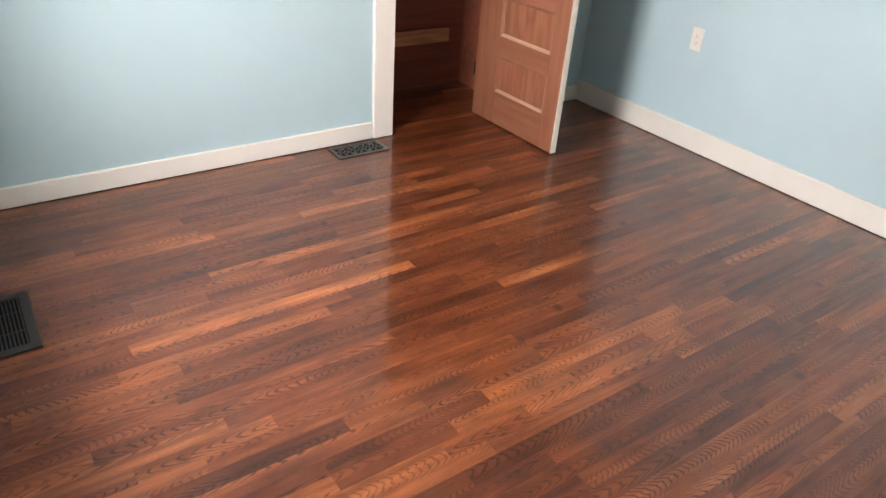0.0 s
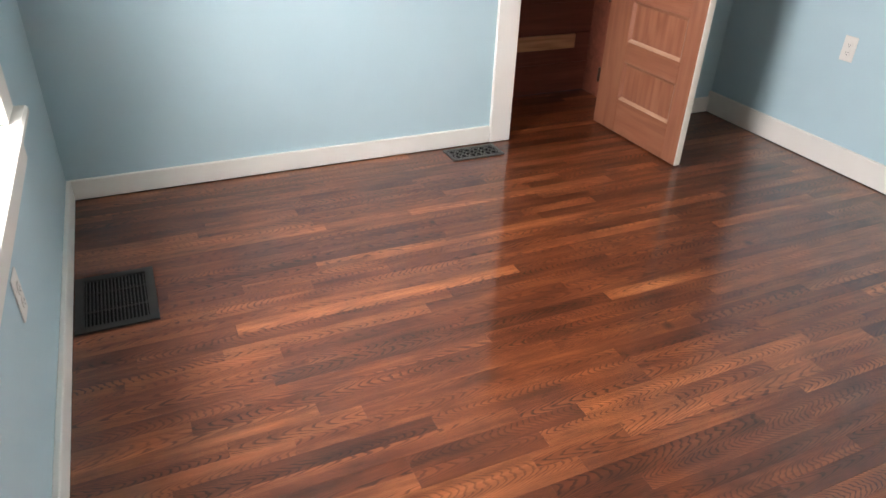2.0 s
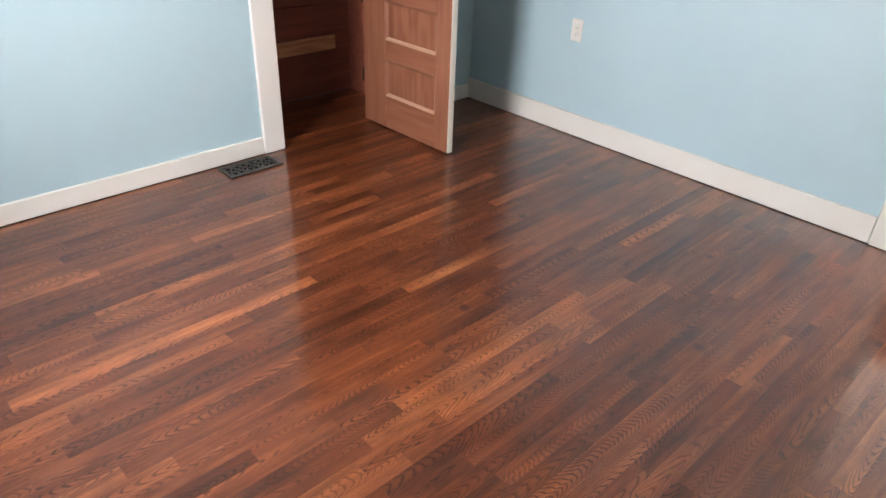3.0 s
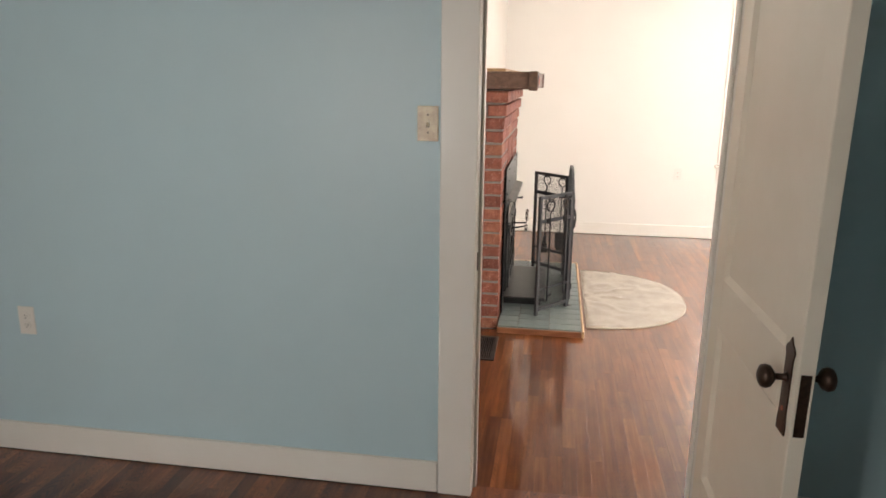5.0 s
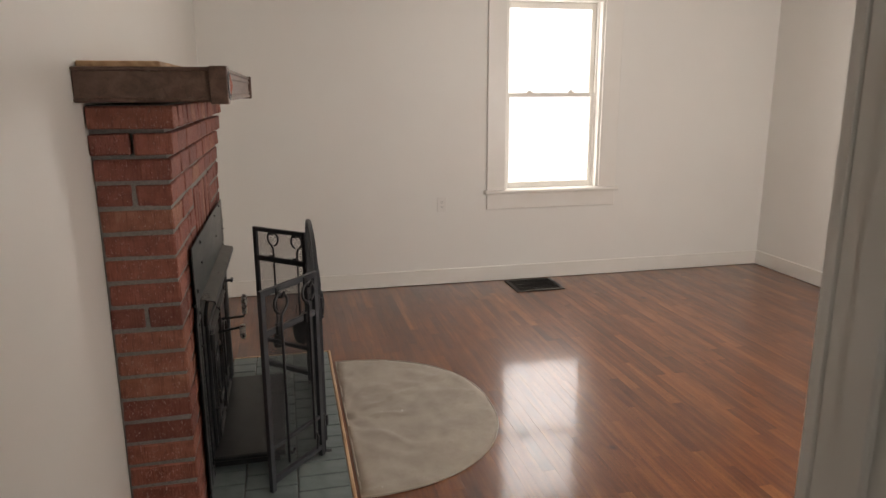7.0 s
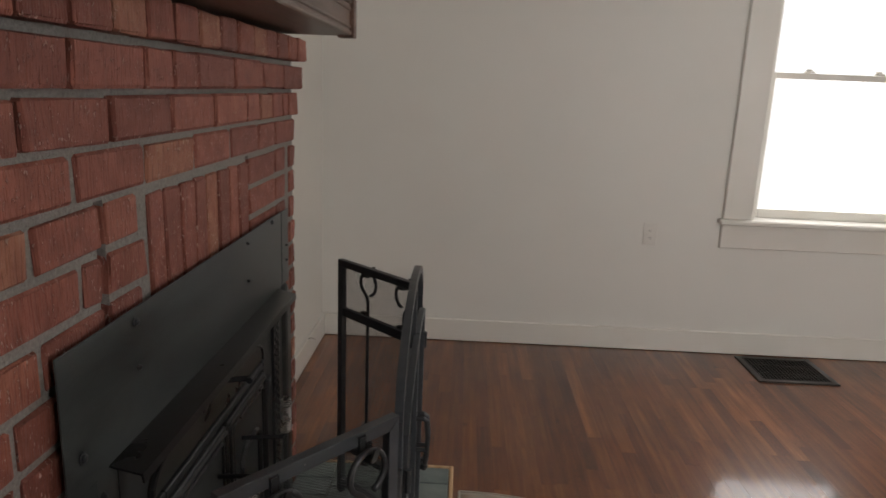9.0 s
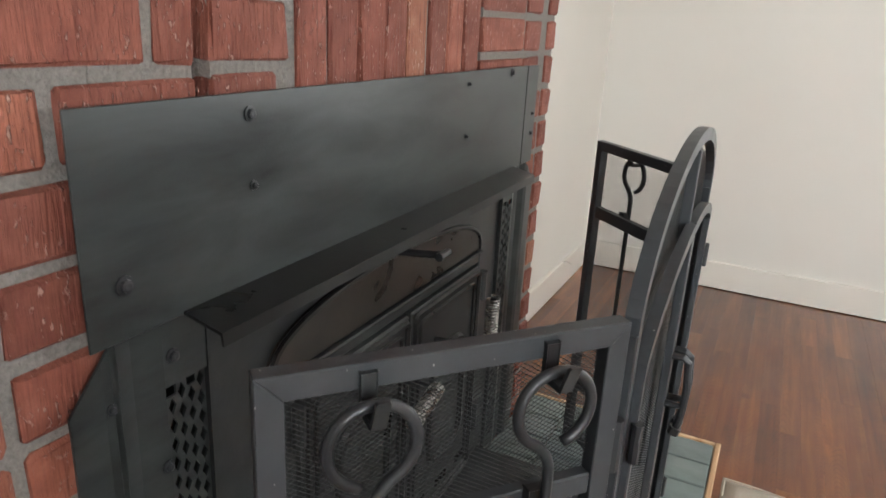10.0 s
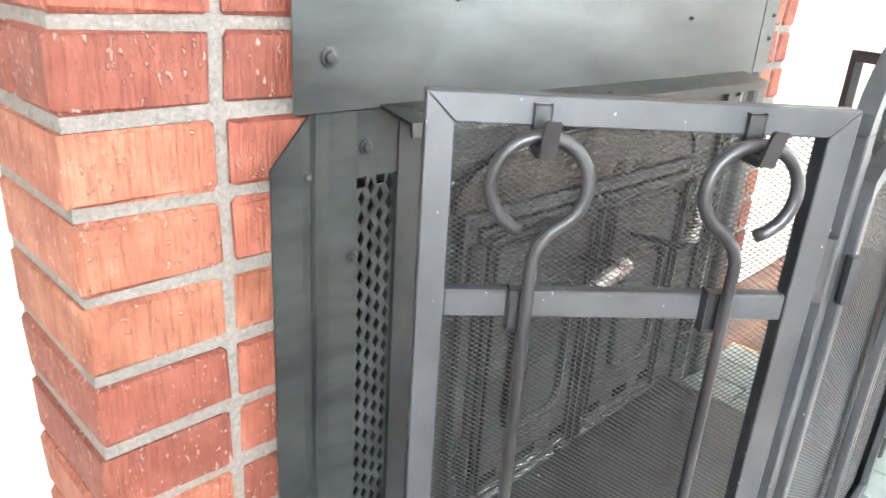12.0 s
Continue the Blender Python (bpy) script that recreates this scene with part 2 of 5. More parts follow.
def steel(name, lo, hi, rough, metal, dust=0.0, patch=6.0, aniso=(1, 1, 1)):
    m = Mat(name)
    v = m.coords("Object", aniso)
    cloud = m.noise(v, patch, 4, 0.6, 0.4)
    fine = m.noise(m.coords("Object"), 240, 3)
    col = m.mix(m.ramp(cloud, (0.3, (0, 0, 0)), (0.7, (1, 1, 1))), lo, hi)
    if dust:
        d = m.node("TexVoronoi", Scale=150.0)
        m.link(m.coords("Object", (1, 1, 0.6)), d.inputs["Vector"])
        sp = m.math("MULTIPLY", m.ramp(d.outputs["Distance"], (0.09, (1, 1, 1)), (0.16, (0, 0, 0))), m.ramp(m.noise(m.coords("Object"), 55, 2), (0.6, (0, 0, 0)), (0.64, (1, 1, 1))))
        col = m.mix(m.math("MULTIPLY", sp, dust), col, (0.62, 0.62, 0.60))
    m.set(col, m.math("MULTIPLY_ADD", cloud, 0.22, rough - 0.11), metal, 0.5)
    return m.bump(m.math("ADD", fine, m.math("MULTIPLY", m.noise(m.coords("Object"), 5, 2), 4)), 0.12, 0.0012).m


PLATE = steel("blackened_steel_plate", (0.018, 0.020, 0.021), (0.056, 0.063, 0.063), 0.36, 0.35, 0.0, 7, (0.6, 1, 2.2))
STOVE = steel("black_stove_enamel", (0.018, 0.019, 0.020), (0.044, 0.046, 0.047), 0.40, 0.2, 0.0, 9)
IRON = steel("painted_black_iron", (0.038, 0.042, 0.048), (0.058, 0.063, 0.070), 0.42, 0.25, 0.6, 12)
IRON_DARK = steel("black_iron_rod", (0.022, 0.023, 0.026), (0.040, 0.042, 0.046), 0.36, 0.3, 0.0, 14)
WIRE = steel("black_screen_wire", (0.045, 0.047, 0.050), (0.075, 0.078, 0.082), 0.42, 0.3, 0.0, 20)
CHROME = steel("bright_coil_wire", (0.50, 0.48, 0.46), (0.66, 0.64, 0.61), 0.28, 0.95, 0.0, 40)
BRONZE = steel("dark_bronze_hardware", (0.030, 0.017, 0.012), (0.080, 0.044, 0.030), 0.38, 0.6, 0.0, 40)
GRILLE = steel("brown_black_grille", (0.018, 0.015, 0.013), (0.038, 0.032, 0.028), 0.5, 0.2, 0.0, 25)
PEWTER = steel("dark_pewter_register", (0.045, 0.045, 0.042), (0.10, 0.10, 0.092), 0.42, 0.5, 0.0, 30)


def plain(name, color, rough, spec=0.4):
    m = Mat(name)
    v = m.coords("Object")
    m.set(m.mix(m.noise(v, 40, 3), color, tuple(c * 0.8 for c in color)), rough, 0, spec)
    return m.m


# near black: painted shade in ducts, slots and cavity; also the brush bristles
PIT = plain("shade_and_bristle_black", (0.012, 0.011, 0.011), 0.9, 0.1)
INK = plain("dark_slot", (0.03, 0.028, 0.025), 0.7)
STARRED = plain("rusty_red_star", (0.36, 0.10, 0.06), 0.5)


def slate_mat():
    m = Mat("grey_green_painted_tile")
    rnd = m.node("ObjectInfo").outputs["Random"]
    v = m.coords("Object")
    n = m.noise(v, 12, 4, 0.6)
    c = m.ramp(n, (0.3, (0.125, 0.155, 0.152)), (0.55, (0.165, 0.20, 0.195)), (0.8, (0.21, 0.245, 0.235)))
    tone = m.ramp(rnd, (0, (0.86, 0.86, 0.88)), (1, (1.1, 1.1, 1.08)))
    m.set(m.mix(1.0, c, tone, "MULTIPLY"), m.math("MULTIPLY_ADD", n, 0.2, 0.36), 0, 0.4)
    return m.bump(m.math("ADD", m.noise(v, 60, 4), m.math("MULTIPLY", n, 2)), 0.3, 0.002).m


HOODBLACK = steel("glossy_black_hood", (0.006, 0.006, 0.006), (0.014, 0.014, 0.015), 0.30, 0.1, 0.0, 9)
# brown tint paints a reddish reflection into the stove's dark enamel
REFLECTBROWN = steel("reflection_browned_enamel", (0.020, 0.018, 0.016), (0.052, 0.044, 0.038), 0.30, 0.25, 0.0, 8)
SLATE = slate_mat()


def felt_mat():
    m = Mat("beige_felt_rug")
    v = m.coords("Object")
    big = m.noise(v, 5, 4, 0.6)
    fib = m.noise(v, 300, 3, 0.7)
    st = m.noise(v, 26, 4, 0.7)
    c = m.ramp(big, (0.25, (0.30, 0.255, 0.20)), (0.55, (0.385, 0.335, 0.272)), (0.8, (0.45, 0.40, 0.33)))
    c = m.mix(m.math("MULTIPLY", m.ramp(st, (0.55, (0, 0, 0)), (0.72, (1, 1, 1))), 0.25), c, (0.21, 0.175, 0.13))
    m.set(c, 0.9, 0, 0.15)
    m.b.inputs["Sheen Weight"].default_value = 0.25
    return m.bump(m.math("ADD", fib, m.math("MULTIPLY", st, 1.2)), 0.5, 0.002).m


FELT = felt_mat()


def glass_mat():
    m = Mat("window_glass")
    m.set((1, 1, 1), 0.0)
    m.b.inputs["Transmission Weight"].default_value = 1.0
    m.b.inputs["IOR"].default_value = 1.05
    return m.m


GLASS = glass_mat()


# ---- mesh helpers ----
def mesh_of(name, bm, mat, smooth=False):
    me = bpy.data.meshes.new(name)
    bmesh.ops.recalc_face_normals(bm, faces=bm.faces)
    bm.to_mesh(me)
    bm.free()
    me.materials.append(mat)
    if smooth:
        for p in me.polygons:
            p.use_smooth = True
    return me


def thing(name, at, label, category, group=""):
    ob = new(name)
    ob.location = at
    ob.empty_display_size = 0.05
    return tagged(ob, label, category, group)


def part(name, bm, mat, parent, label="", smooth=False):
    ob = new(name, mesh_of(name, bm, mat, smooth))
    if parent is not None:
        ob.parent = parent
        ob.matrix_parent_inverse = Matrix.Translation(-parent.location)
    if label:
        ob["label"] = label
    return ob


def piece(name, me, at, parent):
    """One of many alike pieces: its own object on a shared mesh."""
    ob = new(name, me)
    ob.parent = parent
    ob.matrix_parent_inverse = Matrix.Translation(-parent.location)
    ob.location = at
    return ob


def structure(name, bm, mat, label="", smooth=False):
    return tagged(part(name, bm, mat, None, "", smooth), label=label, kind="structure")


def box(bm, x0, x1, y0, y1, z0, z1, bevel=0.0, seg=1):
    x0, x1, y0, y1, z0, z1 = min(x0, x1), max(x0, x1), min(y0, y1), max(y0, y1), min(z0, z1), max(z0, z1)
    r = bmesh.ops.create_cube(bm, size=1)
    vs = r["verts"]
    for v in vs:
        v.co = Vector((x0 + (v.co.x + 0.5) * (x1 - x0), y0 + (v.co.y + 0.5) * (y1 - y0), z0 + (v.co.z + 0.5) * (z1 - z0)))
    if bevel:
        es = list({e for v in vs for e in v.link_edges})
        bmesh.ops.bevel(bm, geom=es, offset=bevel, segments=seg, affect="EDGES", profile=0.5)
    return bm


def boxes(*args, bevel=0.0):
    bm = bmesh.new()
    for a in args:
        box(bm, *a, bevel=bevel)
    return bm


def obox(bm, a, b, w, z0, z1, shift=0.0, bevel=0.0):
    """An upright slab from a to b (x, y), w thick, standing shift to its left."""
    a, b = Vector((a[0], a[1], 0)), Vector((b[0], b[1], 0))
    d = (b - a).normalized()
    n = Vector((-d.y, d.x, 0))
    r = bmesh.ops.create_cube(bm, size=1)
    L = (b - a).length
    for v in r["verts"]:
        p = a + d * ((v.co.x + 0.5) * L) + n * (shift + v.co.y * w)
        v.co = Vector((p.x, p.y, z0 + (v.co.z + 0.5) * (z1 - z0)))
    if bevel:
        es = list({e for v in r["verts"] for e in v.link_edges})
        bmesh.ops.bevel(bm, geom=es, offset=bevel, segments=2, affect="EDGES", profile=0.5)
    return bm


def tube(bm, pts, r, seg=8, flat=1.0, cap=True):
    """A round bar along pts."""
    pts = [Vector(p) for p in pts]
    rings, up = [], None
    for i, p in enumerate(pts):
        t = (pts[min(i + 1, len(pts) - 1)] - pts[max(i - 1, 0)]).normalized()
        if up is None:
            up = t.orthogonal().normalized()
        up = (up - t * up.dot(t)).normalized()
        side = t.cross(up)
        rr = r[i] if isinstance(r, (list, tuple)) else r
        rings.append([bm.verts.new(p + (up * math.cos(k * math.tau / seg) + side * flat * math.sin(k * math.tau / seg)) * rr) for k in range(seg)])
    for a, b in zip(rings, rings[1:]):
        for k in range(seg):
            bm.faces.new((a[k], a[(k + 1) % seg], b[(k + 1) % seg], b[k]))
    if cap:
        bm.faces.new(rings[0][::-1])
        bm.faces.new(rings[-1])
    return bm


def prism(bm, pts, d):
    """A polygon of 3-D points pushed along d."""
    d = Vector(d)
    a = [bm.verts.new(Vector(p)) for p in pts]
    b = [bm.verts.new(Vector(p) + d) for p in pts]
    n = len(a)
    bm.faces.new(a[::-1])
    bm.faces.new(b)
    for i in range(n):
        bm.faces.new((a[i], a[(i + 1) % n], b[(i + 1) % n], b[i]))
    return bm


def wall_with_hole(bm, axis, at0, at1, u0, u1, z0, z1, holes):
    """A wall slab from at0 to at1 along its normal, u0..u1 long, with rectangular openings (u0, u1, z0, z1)."""
    us = sorted({u0, u1, *(h[0] for h in holes), *(h[1] for h in holes)})
    for a, b in zip(us, us[1:]):
        mid = (a + b) / 2
        cuts = sorted((h[2], h[3]) for h in holes if h[0] < mid < h[1])
        z = z0
        spans = []
        for c0, c1 in cuts:
            if c0 > z:
                spans.append((z, c0))
            z = c1
        if z < z1:
            spans.append((z, z1))
        for s0, s1 in spans:
            if axis == "x":
                box(bm, at0, at1, a, b, s0, s1)
            else:
                box(bm, a, b, at0, at1, s0, s1)
    return bm


# ---- plan ----
H = 2.60                      # ceiling height
XA, YA = 3.58, -4.40          # bedroom: x 0..XA, y YA..0
XB0, XB1 = 3.70, 8.45         # living room
YB0, YB1 = -7.05, -2.356
D0, D1 = -3.470, -2.616       # doorway between the rooms
C0, C1 = 2.148, 2.842         # closet doorway
DOORH = 2.04
WW = (-1.83, -1.03, 0.72, 2.14)     # bedroom window: y0, y1, z0, z1
WL = (-5.46, -4.64, 0.755, 2.245)    # living room window
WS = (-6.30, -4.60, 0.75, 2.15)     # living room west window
CY = 0.64                     # closet's back wall
CX0, CX1 = 1.95, 3.06

structure("wall_bedroom_west", wall_with_hole(bmesh.new(), "x", -0.14, -0.018, YA - 0.12, 0.14, 0, H, [WW]), BLUE, "pale blue painted wall with a window")
structure("wall_bedroom_north", wall_with_hole(bmesh.new(), "y", 0.018, 0.13, -0.018, XA, 0, H, [(C0, C1, -1, DOORH)]), BLUE, "pale blue painted wall with a closet doorway")
structure("wall_bedroom_east", wall_with_hole(bmesh.new(), "x", XA, XA + 0.056, YA, 0.13, 0, H, [(D0, D1, -1, DOORH)]), BLUE, "pale blue painted wall with a doorway")
structure("wall_bedroom_south", boxes((-0.018, XA, YA - 0.12, YA, 0, H)), BLUE, "pale blue painted wall")
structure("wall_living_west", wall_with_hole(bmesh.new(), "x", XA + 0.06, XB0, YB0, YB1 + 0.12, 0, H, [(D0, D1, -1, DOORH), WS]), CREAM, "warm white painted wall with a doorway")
structure("wall_living_north", boxes((XB0, XB1 + 0.14, YB1, YB1 + 0.12, 0, H)), CREAM, "warm white painted wall behind the fireplace")
structure("wall_living_east", wall_with_hole(bmesh.new(), "x", XB1, XB1 + 0.14, YB0, YB1, 0, H, [WL]), CREAM, "warm white painted wall with a window")
structure("wall_living_south", boxes((XA + 0.06, XB1 + 0.14, YB0 - 0.14, YB0, 0, H)), CREAM, "warm white painted wall")
# bedroom ceiling is out of view; its dark colour dims floor reflections
structure("ceiling_bedroom", boxes((-0.14, XA + 0.058, YA - 0.12, 0.14, H, H + 0.1)), CEILBED, "painted ceiling, out of view")
structure("ceiling_living", boxes((XA + 0.06, XB1 + 0.14, YB0 - 0.14, YB1 + 0.12, H, H + 0.1)), CEIL, "painted ceiling, out of view")

# closet shell, clad with boards
structure("wall_closet_back", boxes((CX0 - 0.03, CX1 + 0.03, CY, CY + 0.03, 0, 2.3)), CLOSETWOOD, "dark red-brown boarded closet wall")
structure("wall_closet_left", boxes((CX0 - 0.03, CX0, 0.132, CY, 0, 2.3)), CLOSETWOOD, "dark red-brown boarded closet wall")
structure("wall_closet_right", boxes((CX1, CX1 + 0.03, 0.132, CY, 0, 2.3)), CLOSETWOOD, "dark red-brown boarded closet wall")
structure("ceiling_closet", boxes((CX0 - 0.03, CX1 + 0.03, 0.132, CY + 0.03, 2.3, 2.34)), CLOSETWOOD, "dark board closet ceiling")

SUB = plain("subfloor_dark", (0.05, 0.03, 0.02), 0.9)
floor_a = structure("floor_bedroom", boxes((-0.14, XA + 0.06, YA - 0.12, 0.70, -0.06, -0.012)), SUB, "glossy red-brown stained oak strip floor")
floor_b = structure("floor_living", boxes((XA + 0.06, XB1 + 0.14, YB0 - 0.14, YB1 + 0.12, -0.06, -0.012)), SUB, "glossy brown stained oak strip floor")


def skirting(name, runs, h=0.115, label="white painted baseboard"):
    bm = bmesh.new()
    for x0, x1, y0, y1 in runs:
        box(bm, x0, x1, y0, y1, 0.003, h, bevel=0.003)
    return structure(name, bm, TRIM, label)


skirting("baseboard_bedroom_north", [(0.0, C0 - 0.117, 0.0, 0.018), (C1 + 0.117, XA - 0.018, 0.0, 0.018)], 0.095)
skirting("baseboard_bedroom_west", [(-0.018, 0.0, YA, 0.018)], 0.095)
skirting("baseboard_bedroom_east", [(XA - 0.018, XA, D1 + 0.117, 0.018), (XA - 0.018, XA, YA, D0 - 0.117)], 0.13)
skirting("baseboard_bedroom_south", [(0.0, XA - 0.018, YA, YA + 0.018)], 0.13)
skirting("baseboard_living_north", [(XB0 + 0.018, 5.41, YB1 - 0.018, YB1), (6.93, XB1 - 0.017, YB1 - 0.018, YB1)], 0.125)
skirting("baseboard_living_east", [(XB1 - 0.017, XB1, YB0, YB1)], 0.125)
skirting("baseboard_living_west", [(XB0, XB0 + 0.018, D1 + 0.13, YB1), (XB0, XB0 + 0.018, YB0, D0 - 0.13)], 0.125)
skirting("baseboard_living_south", [(XB0 + 0.018, XB1 - 0.017, YB0, YB0 + 0.018)], 0.125)


# ---- doorways ----
def door_trim(name, axis, faces, u0, u1, depth0, depth1, label, lap=0.008):
    """Jamb, stop and casings round a doorway; faces: (plane, outward sign) for each cased side."""
    ob = structure(name, bmesh.new(), TRIM, label)

    def put(n, a0, a1, b0, b1, z0, z1, bevel=0.003):
        bm = bmesh.new()
        if axis == "x":
            box(bm, a0, a1, b0, b1, z0, z1, bevel=bevel)
        else:
            box(bm, b0, b1, a0, a1, z0, z1, bevel=bevel)
        part(n, bm, TRIM, ob)

    t = 0.018
    put("jamb", depth0, depth1, u0, u0 + t, 0.0, DOORH - t)
    put("jamb", depth0, depth1, u1 - t, u1, 0.0, DOORH - t)
    put("head_jamb", depth0, depth1, u0, u1, DOORH - t, DOORH)
    for plane, s in faces:
        put("casing", plane, plane + s * 0.022, u0 - 0.114, u0 + lap, 0.001, DOORH + 0.004, 0.004)
        put("casing", plane, plane + s * 0.022, u1 - lap, u1 + 0.114, 0.001, DOORH + 0.004, 0.004)
        put("head_casing", plane, plane + s * 0.024, u0 - 0.135, u1 + 0.135, DOORH + 0.006, DOORH + 0.14, 0.004)
    return ob, put


dt, dput = door_trim("door_trim_living", "x", [(XA, -1), (XB0, 1)], D0, D1, XA + 0.001, XB0 - 0.001, "white painted door casing and jamb", 0.0165)
dput("door_stop", XA + 0.045, XA + 0.08, D1 - 0.030, D1 - 0.0185, 0.0, DOORH - 0.03)
dput("door_stop", XA + 0.045, XA + 0.08, D0 + 0.0185, D0 + 0.030, 0.0, DOORH - 0.03)
bm = boxes((XA + 0.012, XA + 0.036, D1 - 0.0205, D1 - 0.0175, 0.90, 0.965), bevel=0.001)
part("strike_plate", bm, BRONZE, dt, "small dark bronze strike plate")
door_trim("door_trim_closet", "y", [(0.018, -1)], C0, C1, 0.019, 0.129, "white painted closet door casing")


def panel_door(name, hinge, angle, width, height, face_mat, edge_mat, rails, stile, label, hinge_stile=None):
    """A framed door: stiles and rails proud of recessed panels. Local x runs from the hinge to the latch edge, local +y is the seen face."""
    ob = thing(name, hinge, label, "door")
    m = Matrix.Translation(hinge) @ Matrix.Rotation(radians(angle), 4, "Z")
    T = 0.036
    hs = hinge_stile or stile

    def put(n, x0, x1, y0, y1, z0, z1, mat, bevel=0.0025):
        bm = boxes((x0, x1, y0, y1, z0, z1), bevel=bevel)
        bm.transform(m)
        return part(n, bm, mat, ob)

    put("stile", 0, hs, -T, 0, 0.008, height, face_mat)
    put("stile", width - stile, width - 0.001, -T, 0, 0.008, height, face_mat)
    put("edge_strip", width - 0.001, width + 0.0025, -T, 0.0015, 0.008, height, edge_mat, 0.001)
    zs = []
    for z0, z1 in rails:
        put("rail", hs, width - stile, -T, 0, z0, z1, face_mat if face_mat is not FIR else FIRX)
        zs.append((z0, z1))
    for (a0, a1), (b0, b1) in zip(zs, zs[1:]):
        put("panel", hs + 0.001, width - stile - 0.001, -T + 0.012, -0.012, a1 + 0.0005, b0 - 0.0005, FIRPANEL if face_mat is FIR else face_mat, 0.0)
        bmm = bmesh.new()   # sloped sticking round the panel
        x0, x1, z0, z1, d = hs, width - stile, a1, b0, 0.016
        if face_mat is FIR:
            # pale strip paints the highlight along the panel's bottom edge
            ledge = bmesh.new()
            for y0, y1, dy in ((-0.0012, -0.0112, 0.0030), (-T + 0.0012, -T + 0.0112, -0.0030)):
                prism(ledge, [(x0 + 0.004, y0, z0 + 0.001), (x1 - 0.004, y0, z0 + 0.001), (x1 - d, y1, z0 + d), (x0 + d, y1, z0 + d)], (0, dy, 0.0030))
            ledge.transform(m)
            part("ledge", ledge, LEDGE, ob, "pale ledge with the light it catches painted in")
        for quad in (((x0, z0), (x1, z0), (x1 - d, z0 + d), (x0 + d, z0 + d)), ((x0, z1), (x1, z1), (x1 - d, z1 - d), (x0 + d, z1 - d)),
                     ((x0, z0), (x0, z1), (x0 + d, z1 - d), (x0 + d, z0 + d)), ((x1, z0), (x1, z1), (x1 - d, z1 - d), (x1 - d, z0 + d))):
            for ys, push in (((-0.0015, -0.0015, -0.0115, -0.0115), -0.003), ((-T + 0.0015, -T + 0.0015, -T + 0.0115, -T + 0.0115), 0.003)):
                prism(bmm, [(q[0], y, q[1]) for q, y in zip(quad, ys)], (0, push, 0))
        bmm.transform(m)
        part("moulding", bmm, face_mat, ob)
    return ob, m


RAILS = [(0.008, 0.196), (0.405, 0.512), (0.722, 0.834), (1.045, 1.157), (1.368, 1.48), (1.83, 2.01)]
cdoor, cm = panel_door("closet_door", (2.812, 0.095, 0.0), -89.3, 0.706, 2.01, FIR, DOORPAINT, RAILS, 0.106,
                       "open orange-brown stained wooden panel door with a white painted edge", 0.190)
# hinge knuckles
for z in (0.28, 0.72, 1.72):
    bm = bmesh.new()
    tube(bm, [(2.772, 0.101, z - 0.04), (2.772, 0.101, z + 0.04)], 0.007, 8)
    part("hinge", bm, BRONZE, cdoor, "dark worn metal hinge")

LR = [(0.008, 0.24), (0.79, 0.955), (1.86, 2.015)]
ldoor, lm = panel_door("bedroom_door", (XA - 0.025, -3.478, 0.0), 181.4, 0.775, 2.015, DOORPAINT, DOORPAINT, LR, 0.100,
                       "open white painted panel door with dark bronze knob and plate")


def lathe(bm, prof, origin, axis, seg=20):
    """Revolves (distance, radius) pairs about an axis."""
    axis = Vector(axis).normalized()
    u = axis.orthogonal().normalized()
    v = axis.cross(u)
    o = Vector(origin)
    rings = []
    for d, r in prof:
        rings.append([bm.verts.new(o + axis * d + (u * math.cos(k * math.tau / seg) + v * math.sin(k * math.tau / seg)) * max(r, 1e-4)) for k in range(seg)])
    for a, b in zip(rings, rings[1:]):
        for k in range(seg):
            bm.faces.new((a[k], a[(k + 1) % seg], b[(k + 1) % seg], b[k]))
    bm.faces.new(rings[0][::-1])
    bm.faces.new(rings[-1])
    return bm


def knob_set(door, m, x, ys, sgn):
    """Plate, knob and keyhole in the door's own frame."""
    prof = [(0, 0.012), (0.004, 0.012), (0.006, 0.008), (0.026, 0.008), (0.030, 0.016), (0.038, 0.026), (0.048, 0.029), (0.058, 0.026), (0.064, 0.014), (0.066, 0.004)]
    pts = [(-0.026, 0.755), (0.026, 0.755), (0.027, 0.78), (0.022, 0.80), (0.022, 0.945), (0.029, 0.962), (0.022, 0.972), (0.010, 0.980), (0.0, 0.995), (-0.010, 0.980), (-0.022, 0.972), (-0.029, 0.962), (-0.022, 0.945), (-0.022, 0.80), (-0.027, 0.78)]
    for n, bm, mat, lab, sm in (
            ("escutcheon", prism(bmesh.new(), [(x + a, ys, z) for a, z in pts], (0, sgn * 0.004, 0)), BRONZE, "tall dark bronze plate", False),
            ("knob", lathe(bmesh.new(), prof, (x, ys + sgn * 0.004, 0.895), (0, sgn, 0)), BRONZE, "round dark bronze knob", True),
            ("keyhole", lathe(bmesh.new(), [(0, 0.007), (0.002, 0.006)], (x, ys + sgn * 0.004, 0.815), (0, sgn, 0), 10), STARRED, "", False)):
        bm.transform(m)
        part(n, bm, mat, door, lab, sm)


knob_set(ldoor, lm, 0.722, 0.0, 1)
knob_set(ldoor, lm, 0.722, -0.036, -1)
bm = boxes((0.7775, 0.7805, -0.030, -0.006, 0.77, 0.925), bevel=0.0008)
bm.transform(lm)
part("latch_plate", bm, BRONZE, ldoor, "dark bronze latch plate in the door edge")


